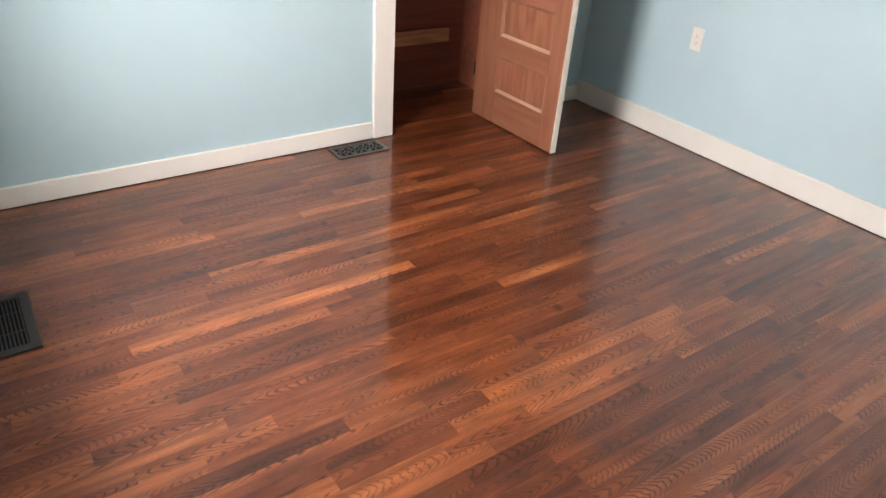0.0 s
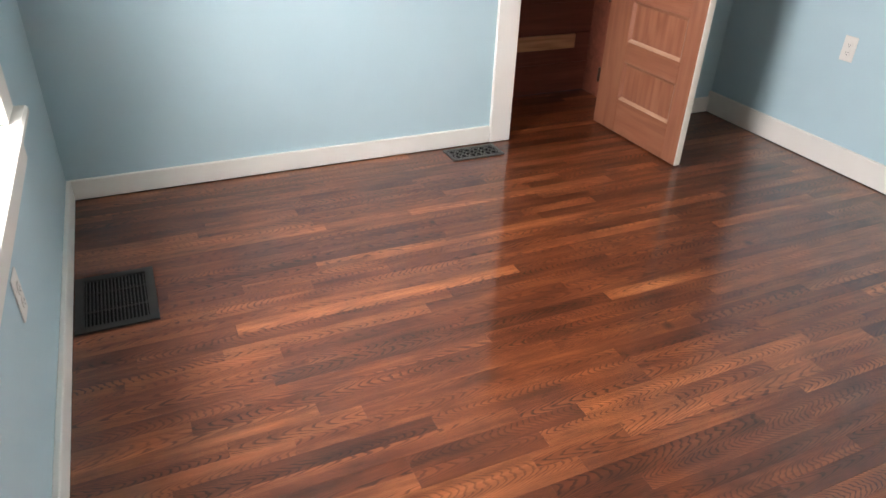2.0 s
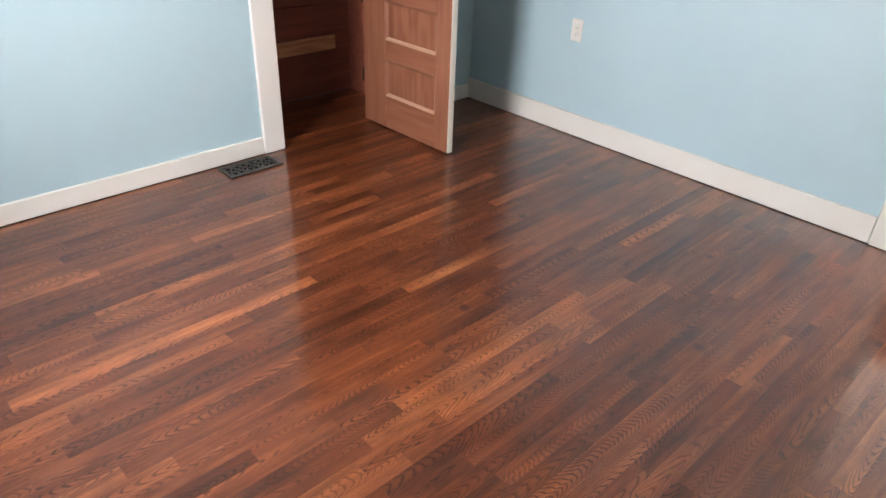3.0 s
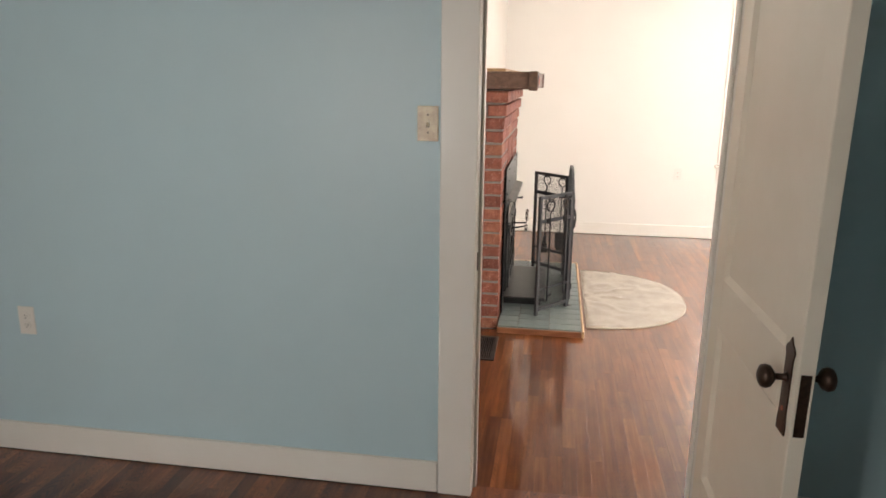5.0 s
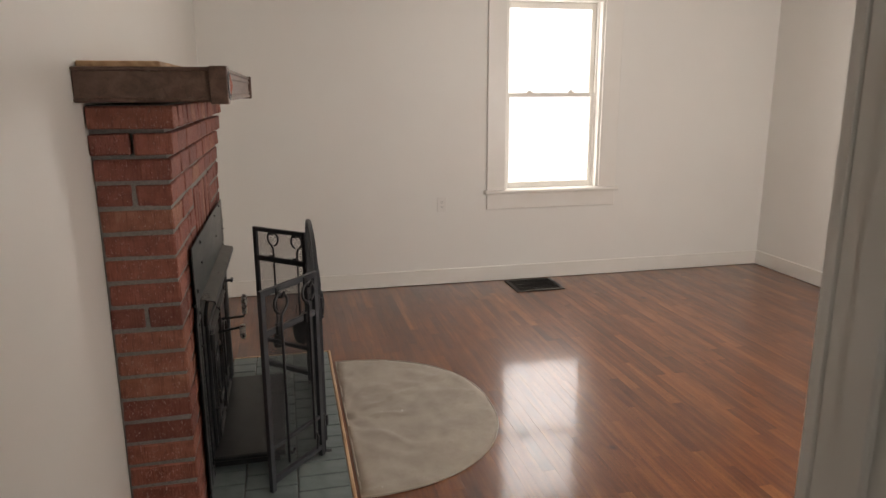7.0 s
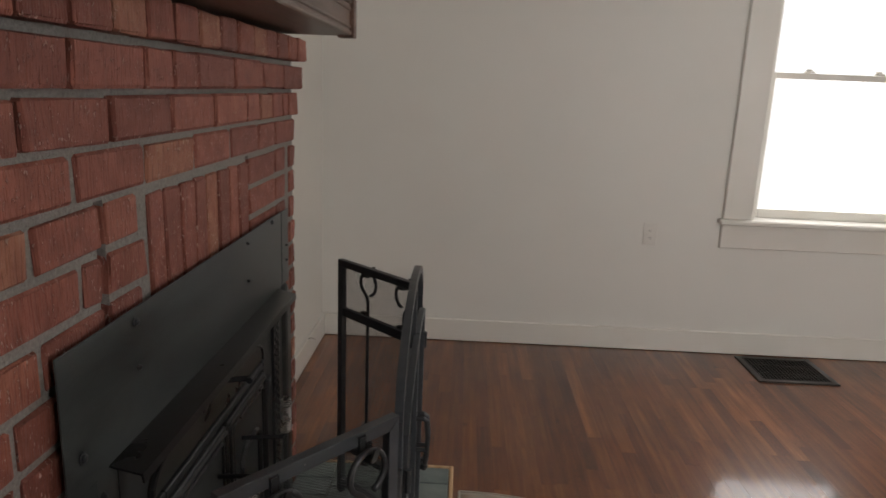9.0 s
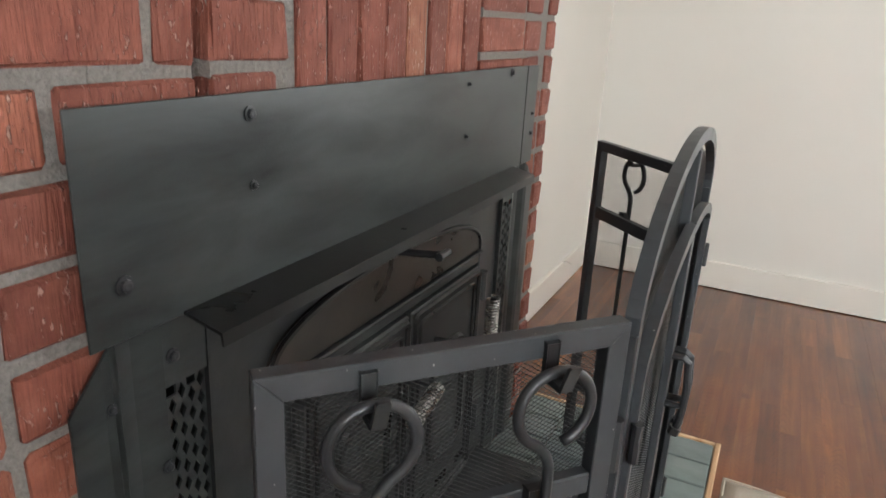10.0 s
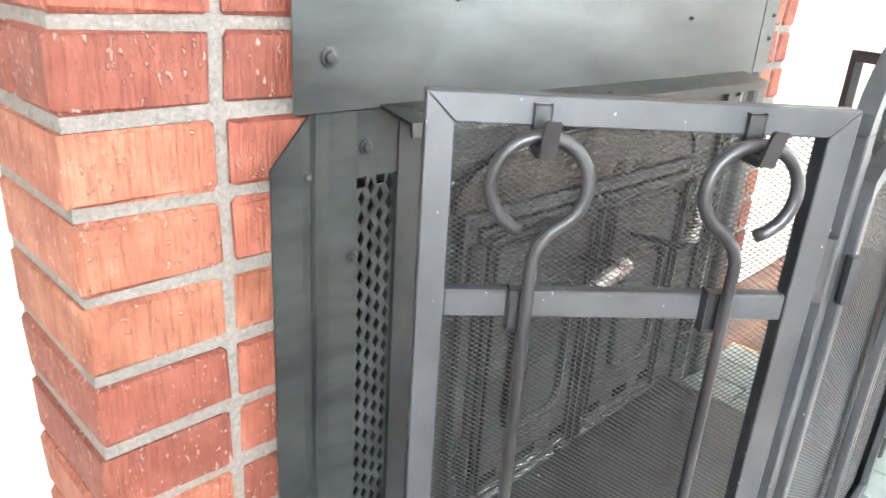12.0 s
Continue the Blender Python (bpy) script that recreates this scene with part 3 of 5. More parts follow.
# ---- windows ----
def sash_window(name, axis, plane, s, u0, u1, z0, z1, depth, label, rail=None, lights=1):
    """Double-hung window in a wall. plane: inside wall face; s: sign towards the room; depth: how far back the sash sits."""
    ob = structure(name, bmesh.new(), TRIM, label)

    def put(n, a0, a1, b0, b1, c0, c1, bevel=0.003, mat=TRIM, parent=ob):
        bm = bmesh.new()
        if axis == "x":
            box(bm, plane + s * a0, plane + s * a1, b0, b1, c0, c1, bevel=bevel)
        else:
            box(bm, b0, b1, plane + s * a0, plane + s * a1, c0, c1, bevel=bevel)
        return part(n, bm, mat, parent)

    cw, t = 0.148, 0.022
    put("casing", 0.0, 0.022, u0 - cw, u0 + 0.004, z0 + 0.003, z1, 0.004)
    put("casing", 0.0, 0.022, u1 - 0.004, u1 + cw, z0 + 0.003, z1, 0.004)
    put("head_casing", 0.0, 0.025, u0 - cw - 0.01, u1 + cw + 0.01, z1 + 0.001, z1 + 0.15, 0.004)
    put("stool", -depth, 0.055, u0 - cw - 0.022, u1 + cw + 0.022, z0 - 0.026, z0 + 0.002, 0.007)
    put("apron", 0.0, 0.020, u0 - cw, u1 + cw, z0 - 0.155, z0 - 0.027, 0.004)
    put("jamb", -0.138, -0.001, u0, u0 + t, z0, z1 - t)
    put("jamb", -0.138, -0.001, u1 - t, u1, z0, z1 - t)
    put("head_jamb", -0.138, -0.001, u0, u1, z1 - t, z1)
    put("parting_stop", -depth + 0.002, -depth + 0.016, u0 + t, u0 + t + 0.014, z0, z1 - t, 0.002)
    put("parting_stop", -depth + 0.002, -depth + 0.016, u1 - t - 0.014, u1 - t, z0, z1 - t, 0.002)
    zm = rail if rail else (z0 + z1) / 2
    a, b = u0 + t + 0.002, u1 - t - 0.002
    st = 0.040
    for n, d0, d1, c0, c1, low in (("lower_sash", -depth - 0.030, -depth, z0 + 0.003, zm + 0.016, True), ("upper_sash", -depth - 0.064, -depth - 0.034, zm - 0.016, z1 - t - 0.002, False)):
        sash = put(n, d0, d1, a, a + st, c0, c1)
        put("stile", d0, d1, b - st, b, c0, c1, parent=sash)
        bot, top = (0.048 if low else 0.032), (0.032 if low else 0.05)
        put("rail", d0, d1, a + st, b - st, c0, c0 + bot, parent=sash)
        put("rail", d0, d1, a + st, b - st, c1 - top, c1, parent=sash)
        n_l = lights
        for k in range(n_l):
            ua = a + st + (b - a - 2 * st) * k / n_l
            ub = a + st + (b - a - 2 * st) * (k + 1) / n_l
            g = put("pane", (d0 + d1) / 2 - 0.002, (d0 + d1) / 2 + 0.002, ua + 0.001, ub - 0.001, c0 + bot + 0.001, c1 - top - 0.001, 0.0, GLASS, sash)
            g.visible_shadow = False
            if k:
                put("mullion", d0, d1, ua - 0.012, ua + 0.012, c0 + bot, c1 - top, parent=sash)
    w = b - a
    for f in (0.27, 0.73):
        lk = put("sash_lock", -depth - 0.020, -depth + 0.002, a + w * f - 0.026, a + w * f + 0.026, zm + 0.017, zm + 0.026, 0.002)
        put("lock_lever", -depth - 0.014, -depth - 0.002, a + w * f - 0.012, a + w * f + 0.020, zm + 0.026, zm + 0.038, 0.003)
    return ob


sash_window("window_1", "x", -0.018, 1, WW[0], WW[1], WW[2], WW[3], 0.075, "white painted double-hung window with stool and apron")
sash_window("window_2", "x", XB1, -1, WL[0], WL[1], WL[2], WL[3], 0.075, "white painted double-hung window with stool and apron", 1.505)
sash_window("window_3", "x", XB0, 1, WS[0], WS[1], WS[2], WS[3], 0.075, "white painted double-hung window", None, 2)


# ---- small wall and floor fittings ----
def outlet(name, at, normal, label, kind="outlet"):
    """A cover plate on a wall, with two sockets or one switch."""
    ob = thing(name, at, label, "outlet" if kind == "outlet" else "light switch")
    n = Vector(normal)
    u = Vector((-n.y, n.x, 0))
    W = Matrix(((u.x, 0, n.x, at[0]), (u.y, 0, n.y, at[1]), (0, 1, 0, at[2]), (0, 0, 0, 1)))

    def put(nm, bm, mat, lab="", parent=ob, smooth=False):
        bm.transform(W)
        return part(nm, bm, mat, parent, lab, smooth)

    put("cover_plate", boxes((-0.037, 0.037, -0.060, 0.060, 0.0005, 0.006), bevel=0.0025), PLASTIC if kind == "outlet" else IVORY)
    if kind == "outlet":
        for zz in (-0.0195, 0.0195):
            bm = lathe(bmesh.new(), [(0.006, 0.017), (0.0085, 0.0165)], (0, zz, 0), (0, 0, 1), 24)
            so = put("socket", bm, PLASTIC)
            for dx in (-0.006, 0.006):
                put("slot", boxes((dx - 0.001, dx + 0.001, zz - 0.002, zz + 0.006, 0.0086, 0.0089)), INK)
            put("slot", lathe(bmesh.new(), [(0.0086, 0.0024), (0.0089, 0.0024)], (0, zz - 0.008, 0), (0, 0, 1), 10), INK)
        put("screw", lathe(bmesh.new(), [(0.006, 0.003), (0.0072, 0.0022)], (0, 0, 0), (0, 0, 1), 10), PLASTIC)
    else:
        put("switch_frame", boxes((-0.0055, 0.0055, -0.0125, 0.0125, 0.006, 0.0068), bevel=0.0003), INK)
        put("toggle", prism(bmesh.new(), [(-0.0042, -0.010, 0.0068), (-0.0042, 0.010, 0.0068), (-0.0042, 0.013, 0.0165), (-0.0042, 0.005, 0.0175)], (0.0084, 0, 0)), IVORY)
        for zz in (-0.030, 0.030):
            put("screw", lathe(bmesh.new(), [(0.006, 0.0033), (0.0072, 0.0024)], (0, zz, 0), (0, 0, 1), 10), BRONZE)
    return ob


outlet("wall_outlet", (XA, -0.79, 0.592), (-1, 0, 0), "white duplex outlet on the pale blue wall")
outlet("wall_outlet", (-0.018, -1.45, 0.448), (1, 0, 0), "white duplex outlet below the bedroom window")
outlet("wall_outlet", (XB1, -4.123, 0.656), (-1, 0, 0), "white duplex outlet beside the living room window")
outlet("light_switch", (XA, -2.456, 1.419), (-1, 0, 0), "ivory light switch beside the doorway", "switch")


def slat_grille(name, x0, x1, y0, y1, label, slats_along="y", rim=0.028, mat=GRILLE, n=14):
    """A floor grille with a flat rim and thin blades over a black sheet that paints the duct's shade."""
    ob = thing(name, ((x0 + x1) / 2, (y0 + y1) / 2, 0), label, "floor vent", "floor vents")
    bm = boxes((x0, x1, y0, y0 + rim, 0.0005, 0.008), (x0, x1, y1 - rim, y1, 0.0005, 0.008), (x0, x0 + rim, y0 + rim, y1 - rim, 0.0005, 0.008), (x1 - rim, x1, y0 + rim, y1 - rim, 0.0005, 0.008))
    part("rim", bm, mat, ob)
    part("duct", boxes((x0 + rim, x1 - rim, y0 + rim, y1 - rim, 0.0002, 0.0012)), PIT, ob, "black sheet painting the shade inside the duct")
    if slats_along == "y":
        for k in range(n):
            x = x0 + rim + (x1 - x0 - 2 * rim) * (k + 0.5) / n
            part("blade", boxes((x - 0.002, x + 0.002, y0 + rim, y1 - rim, 0.0014, 0.0065)), mat, ob)
        for f in (0.34, 0.67):
            y = y0 + (y1 - y0) * f
            part("cross_bar", boxes((x0 + rim, x1 - rim, y - 0.002, y + 0.002, 0.0014, 0.0055)), mat, ob)
    else:
        for k in range(n):
            y = y0 + rim + (y1 - y0 - 2 * rim) * (k + 0.5) / n
            part("blade", boxes((x0 + rim, x1 - rim, y - 0.002, y + 0.002, 0.0014, 0.0065)), mat, ob)
        for f in (0.34, 0.67):
            x = x0 + (x1 - x0) * f
            part("cross_bar", boxes((x - 0.002, x + 0.002, y0 + rim, y1 - rim, 0.0014, 0.0055)), mat, ob)
    return ob


slat_grille("floor_vent", 0.004, 0.265, -1.022, -0.678, "dark brown metal return grille set in the oak floor", "y", 0.030, GRILLE, 17)
slat_grille("floor_vent", 8.062, 8.40, -5.04, -4.64, "dark brown metal return grille below the window", "x", 0.030, GRILLE, 18)
slat_grille("floor_vent", 4.895, 5.272, -2.60, -2.415, "dark metal floor register beside the fireplace", "x", 0.020, GRILLE, 12)


def scroll_register(x0, x1, y0, y1):
    """Cast register with curling scrollwork over a black sheet that paints the duct's shade."""
    ob = thing("floor_register", ((x0 + x1) / 2, (y0 + y1) / 2, 0), "dark pewter scrollwork floor register beside the closet", "floor vent", "floor vents")
    r = 0.016
    part("rim", boxes((x0, x1, y0, y0 + r, 0.0005, 0.008), (x0, x1, y1 - r, y1, 0.0005, 0.008), (x0, x0 + r, y0 + r, y1 - r, 0.0005, 0.008), (x1 - r, x1, y0 + r, y1 - r, 0.0005, 0.008)), PEWTER, ob)
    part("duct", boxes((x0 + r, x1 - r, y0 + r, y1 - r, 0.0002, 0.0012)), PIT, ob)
    w, h = x1 - x0 - 2 * r, y1 - y0 - 2 * r
    n = 6
    for k in range(n):
        cx = x0 + r + w * (k + 0.5) / n
        for sy in (-1, 1):
            cy = (y0 + y1) / 2 + sy * h * 0.25
            flip = 1 if (k + (sy > 0)) % 2 else -1
            pts = []
            for i in range(15):
                a = i / 14 * math.tau * 1.2
                rad = (h * 0.25) * (1 - 0.62 * i / 14)
                pts.append((cx + flip * math.cos(a) * rad * 0.95, cy + sy * math.sin(a) * rad, 0.0045))
            bm = bmesh.new()
            tube(bm, pts, 0.0031, 5)
            part("scroll", bm, PEWTER, ob)
    bm = bmesh.new()
    tube(bm, [(x0 + r + w * i / 24, (y0 + y1) / 2 + math.sin(i * math.pi / 2) * h * 0.12, 0.0045) for i in range(25)], 0.003, 5)
    part("scroll", bm, PEWTER, ob)
    return ob


scroll_register(1.745, 2.035, -0.172, -0.028)


# ---- closet fittings ----
for k in range(12):      # boards of the closet's back wall
    z = 0.004 + k * 0.19
    part("board", boxes((CX0 + 0.001, CX1 - 0.001, CY - 0.012, CY - 0.0005, z, z + 0.1865), bevel=0.002), CLOSETWOOD, bpy.data.objects["wall_closet_back"])
for z, lab in ((0.292, "low"), (0.703, "high")):
    ob = part("shelf_cleat", boxes((CX0 + 0.002, 2.935, CY - 0.036, CY - 0.0125, z, z + 0.086), bevel=0.003), CLEATWOOD, None)
    tagged(ob, "raw pine shelf cleat nailed across the closet wall", "shelf cleat", "closet cleats")
bm = bmesh.new()
tube(bm, [(2.90, CY - 0.0125, 0.853), (2.925, 0.14, 0.838)], 0.014, 12)
tagged(part("closet_pole", bm, POLE, None, "", True), "white painted closet pole", "closet pole")


# ---- fireplace ----
FX0, FX1, FY = 5.411, 6.966, -2.574
CRS, JT = 0.0793, 0.0135
fire = thing("fireplace", ((FX0 + FX1) / 2, YB1 - 0.1, 0), "red wire-cut brick fireplace with grey mortar", "fireplace")
OX0, OX1, OZ = 5.665, 6.745, 0.93      # opening behind the insert
for bx in ((FX0 + 0.005, OX0, FY + 0.005, YB1 - 0.001, 0, 19 * CRS - 0.002), (OX1, FX1 - 0.005, FY + 0.005, YB1 - 0.001, 0, 19 * CRS - 0.002),
           (OX0, OX1, FY + 0.034, YB1 - 0.001, OZ, 15 * CRS), (OX0, OX1, FY + 0.005, YB1 - 0.001, 15 * CRS, 19 * CRS - 0.002), (OX0, OX1, YB1 - 0.03, YB1 - 0.001, 0, OZ)):
    part("mortar", boxes(bx), MORTAR, fire, "grey sandy mortar")
# mortar filling of the field over the opening, with open grooves beside it
GR = [(5.785, 5.807), (6.497, 6.517), (6.858, 6.878)]
for bx in ((OX0 - 0.001, GR[0][0] - 0.002, FY + 0.005, FY + 0.034, OZ, 15 * CRS), (GR[0][1] + 0.002, GR[1][0] - 0.002, FY + 0.005, FY + 0.034, OZ, 15 * CRS), (GR[1][1] + 0.002, OX1, FY + 0.005, FY + 0.034, OZ, 15 * CRS)):
    part("mortar", boxes(bx), MORTAR, fire, "grey sandy mortar")

rb = random.Random(7)
BRICK_CACHE = {}


def brick_mesh(lx, ly, lz):
    key = (round(lx, 3), round(ly, 3), round(lz, 3), rb.randrange(3))
    if key not in BRICK_CACHE:
        bm = bmesh.new()
        box(bm, -lx / 2, lx / 2, -ly / 2, ly / 2, -lz / 2, lz / 2, bevel=0.0042)
        for v in bm.verts:
            v.co += Vector((rb.uniform(-1, 1), rb.uniform(-1, 1), rb.uniform(-1, 1))) * 0.0021
        BRICK_CACHE[key] = mesh_of("brick", bm, BRICK)
    return BRICK_CACHE[key]


def lay_brick(x0, x1, y0, y1, z0, z1):
    me = brick_mesh(x1 - x0, y1 - y0, z1 - z0)
    ob = piece("brick", me, ((x0 + x1) / 2 + rb.uniform(-0.001, 0.001), (y0 + y1) / 2 + rb.uniform(-0.0015, 0.0015), (z0 + z1) / 2), fire)
    return ob


LEN, HEAD = 0.203, 0.096
for c in range(19):
    z0, z1 = c * CRS + JT / 2, (c + 1) * CRS - JT / 2
    out = max(0, c - 15) * 0.011          # top courses step outwards
    a, b, f = FX0 - out, FX1 + out, FY - out
    back = YB1 - 0.002
    # left and right returns; the corner brick shows on both faces
    odd = c % 2
    split = c in (17, 15, 10)
    first = HEAD if odd else LEN
    if c == 18:
        first = HEAD
    elif c < 12:
        first = 0.135
    if split:
        mid = (f + back) / 2
        lay_brick(a, a + first, f, mid - JT / 2, z0, z1)
        lay_brick(a, a + 0.09, mid + JT / 2, back, z0, z1)
    else:
        lay_brick(a, a + first, f, back - 0.004, z0, z1)
    lastw = LEN if odd and c < 18 else HEAD
    if c < 15:
        lastw = 0.06
    lay_brick(b - lastw, b, f, back - 0.004, z0, z1)
    # front between the corner bricks
    x, end = a + first + JT, b - lastw - JT
    while x < end - 0.02:
        w = LEN
        if c == 18:
            w = HEAD
        elif c in (16, 17) and rb.random() < 0.3:
            w = HEAD
        x1 = min(x + w, end)
        if end - x1 < 0.06:
            x1 = end
        if c >= 15:
            lay_brick(x, x1, f, f + HEAD, z0, z1)
        else:
            # left pier
            l1 = min(x1, GR[0][0])
            if x < GR[0][0] - 0.02 and (l1 <= OX0 or c * CRS > OZ - 0.05):
                lay_brick(x, l1, f, f + 0.03, z0, z1)
            elif x < OX0 - 0.015:
                lay_brick(x, OX0, f, f + 0.06, z0, z1)
        x = x1 + JT
    if c < 15:
        r0 = OX1 + 0.002 if c * CRS < OZ - 0.05 else GR[1][1]
        if c * CRS > OZ - 0.05:
            lay_brick(GR[0][1], GR[0][1] + (0.125 if odd else 0.105), f, f + 0.03, z0, z1)
            lay_brick(GR[1][1], GR[2][0] - 0.11, f, f + 0.03, z0, z1)
            lay_brick(GR[2][0] - 0.10, GR[2][0], f, f + 0.03, z0, z1)
        else:
            lay_brick(r0, b - 0.06 - JT, f, f + 0.06, z0, z1)
# soldier bricks standing over the opening
x = GR[0][1] + 0.138
n = 8
w = (GR[1][0] - x) / n
for k in range(n):
    lay_brick(x + k * w + 0.003, x + (k + 1) * w - 0.003, FY - 0.001 * (k % 3), FY + 0.03, 0.985, 15 * CRS - JT)

# mantel shelf
MX0, MX1, MY, MZ0, MZ1 = 5.285, 6.93, -2.775, 1.512, 1.606
mantel = thing("mantel_shelf", ((MX0 + MX1) / 2, YB1 - 0.1, MZ0), "dark walnut-stained wooden mantel beam with star corner blocks", "mantel shelf")
part("beam", boxes((MX0 + 0.012, MX1 - 0.012, MY + 0.014, YB1 - 0.002, MZ0 + 0.004, MZ1 - 0.004), bevel=0.003), MANTELWOOD, mantel)
part("top_board", boxes((MX0 + 0.004, MX1 - 0.004, MY + 0.008, YB1 - 0.002, MZ1 - 0.006, MZ1 + 0.006), bevel=0.003), MANTELWOOD, mantel)
part("bottom_moulding", boxes((MX0 + 0.006, MX1 - 0.006, MY + 0.008, YB1 - 0.002, MZ0 + 0.001, MZ0 + 0.014), bevel=0.003), MANTELWOOD, mantel)
part("face_bead", boxes((MX0 + 0.1, MX1 - 0.05, MY + 0.009, MY + 0.0145, MZ1 - 0.026, MZ1 - 0.014), bevel=0.002), MANTELWOOD, mantel)
part("face_bead", boxes((MX0 + 0.1, MX1 - 0.05, MY + 0.009, MY + 0.0145, MZ0 + 0.020, MZ0 + 0.028), bevel=0.002), MANTELWOOD, mantel)
part("cleat", boxes((FX0 - 0.06, FX1 + 0.03, -2.585, YB1 - 0.002, MZ1 + 0.0065, MZ1 + 0.024), bevel=0.003), HEARTHTRIM, mantel, "pale wooden strip along the wall")
for xa, xb in ((MX0, MX0 + 0.095), (MX1 - 0.045, MX1)):
    part("corner_block", boxes((xa, xb, MY, MY + 0.05, MZ0 - 0.006, MZ1 + 0.009), bevel=0.003), MANTELWOOD, mantel)
for xc in (MX0 + 0.05,):
    zc = (MZ0 + MZ1) / 2 + 0.001
    bm = lathe(bmesh.new(), [(0.0, 0.041), (0.003, 0.042), (0.004, 0.038), (0.001, 0.035)], (xc, MY, zc), (0, -1, 0), 28)
    part("medallion", bm, IRON_DARK, mantel, "round dark medallion")
    pts = []
    for k in range(10):
        rr = 0.036 if k % 2 == 0 else 0.0145
        an = math.pi / 2 + k * math.tau / 10
        pts.append((xc + rr * math.cos(an), MY - 0.0045, zc + rr * math.sin(an)))
    bm = bmesh.new()
    vs = [bm.verts.new(p) for p in pts]
    cv = bm.verts.new((xc, MY - 0.011, zc))
    for k in range(10):
        bm.faces.new((vs[k], vs[(k + 1) % 10], cv))
    bm.faces.new(vs[::-1])
    part("star", bm, STARRED, mantel, "red-brown five-pointed star")

# hearth
HX0, HX1, HY0 = 5.352, 7.05, -3.125
hearth = thing("hearth", ((HX0 + HX1) / 2, -2.85, 0), "low hearth of grey-green painted tiles with a pale wood edge", "hearth")
part("bed", boxes((HX0 + 0.016, HX1 - 0.016, HY0 + 0.016, FY - 0.004, 0.0, 0.034)), MORTAR, hearth)
part("edge_trim", boxes((HX0, HX1, HY0, HY0 + 0.015, 0.0, 0.043), bevel=0.003), HEARTHTRIM, hearth, "pale wooden edge strip")
part("edge_trim", boxes((HX0, HX0 + 0.015, HY0 + 0.0155, FY - 0.004, 0.0, 0.036), bevel=0.003), SIDETRIM, hearth, "darker red-brown edge strip")
part("edge_trim", boxes((HX1 - 0.015, HX1, HY0 + 0.0155, FY - 0.004, 0.0, 0.043), bevel=0.003), HEARTHTRIM, hearth, "pale wooden edge strip")
tiles = {}
rt = random.Random(3)
rows_y = [(HY0 + 0.018, HY0 + 0.215), (HY0 + 0.219, HY0 + 0.416), (HY0 + 0.420, FY - 0.006)]
for ri, (y0, y1) in enumerate(rows_y):
    x = HX0 + 0.018 - (0.05 if ri == 1 else 0)
    while x < HX1 - 0.03:
        xa, xb = max(x, HX0 + 0.018), min(x + 0.100, HX1 - 0.018)
        if xb - xa > 0.012:
            key = (round(xb - xa, 3), ri)
            if key not in tiles:
                tiles[key] = mesh_of("tile", boxes((-(xb - xa) / 2, (xb - xa) / 2, -(y1 - y0) / 2, (y1 - y0) / 2, 0, 0.010), bevel=0.003), SLATE)
            piece("tile", tiles[key], ((xa + xb) / 2, (y0 + y1) / 2, 0.033 + rt.uniform(0, 0.002)), hearth)
        x += 0.104

# ---- stove insert ----
insert = thing("fireplace_insert", (6.2, -2.60, 0.04), "black steel wood stove insert with surround plates", "stove insert")
PX0, PX1, PZ0, PZ1 = 5.620, 6.806, 0.787, 1.008
PY = -2.592
part("surround_plate", boxes((PX0, 6.735, PY, PY + 0.003, PZ0, PZ1), bevel=0.0008), PLATE, insert, "blackened steel plate, cloudy and scratched")
part("surround_strip", boxes((6.7365, PX1, PY - 0.001, PY + 0.003, PZ0, PZ1 - 0.001), bevel=0.0008), PLATE, insert)


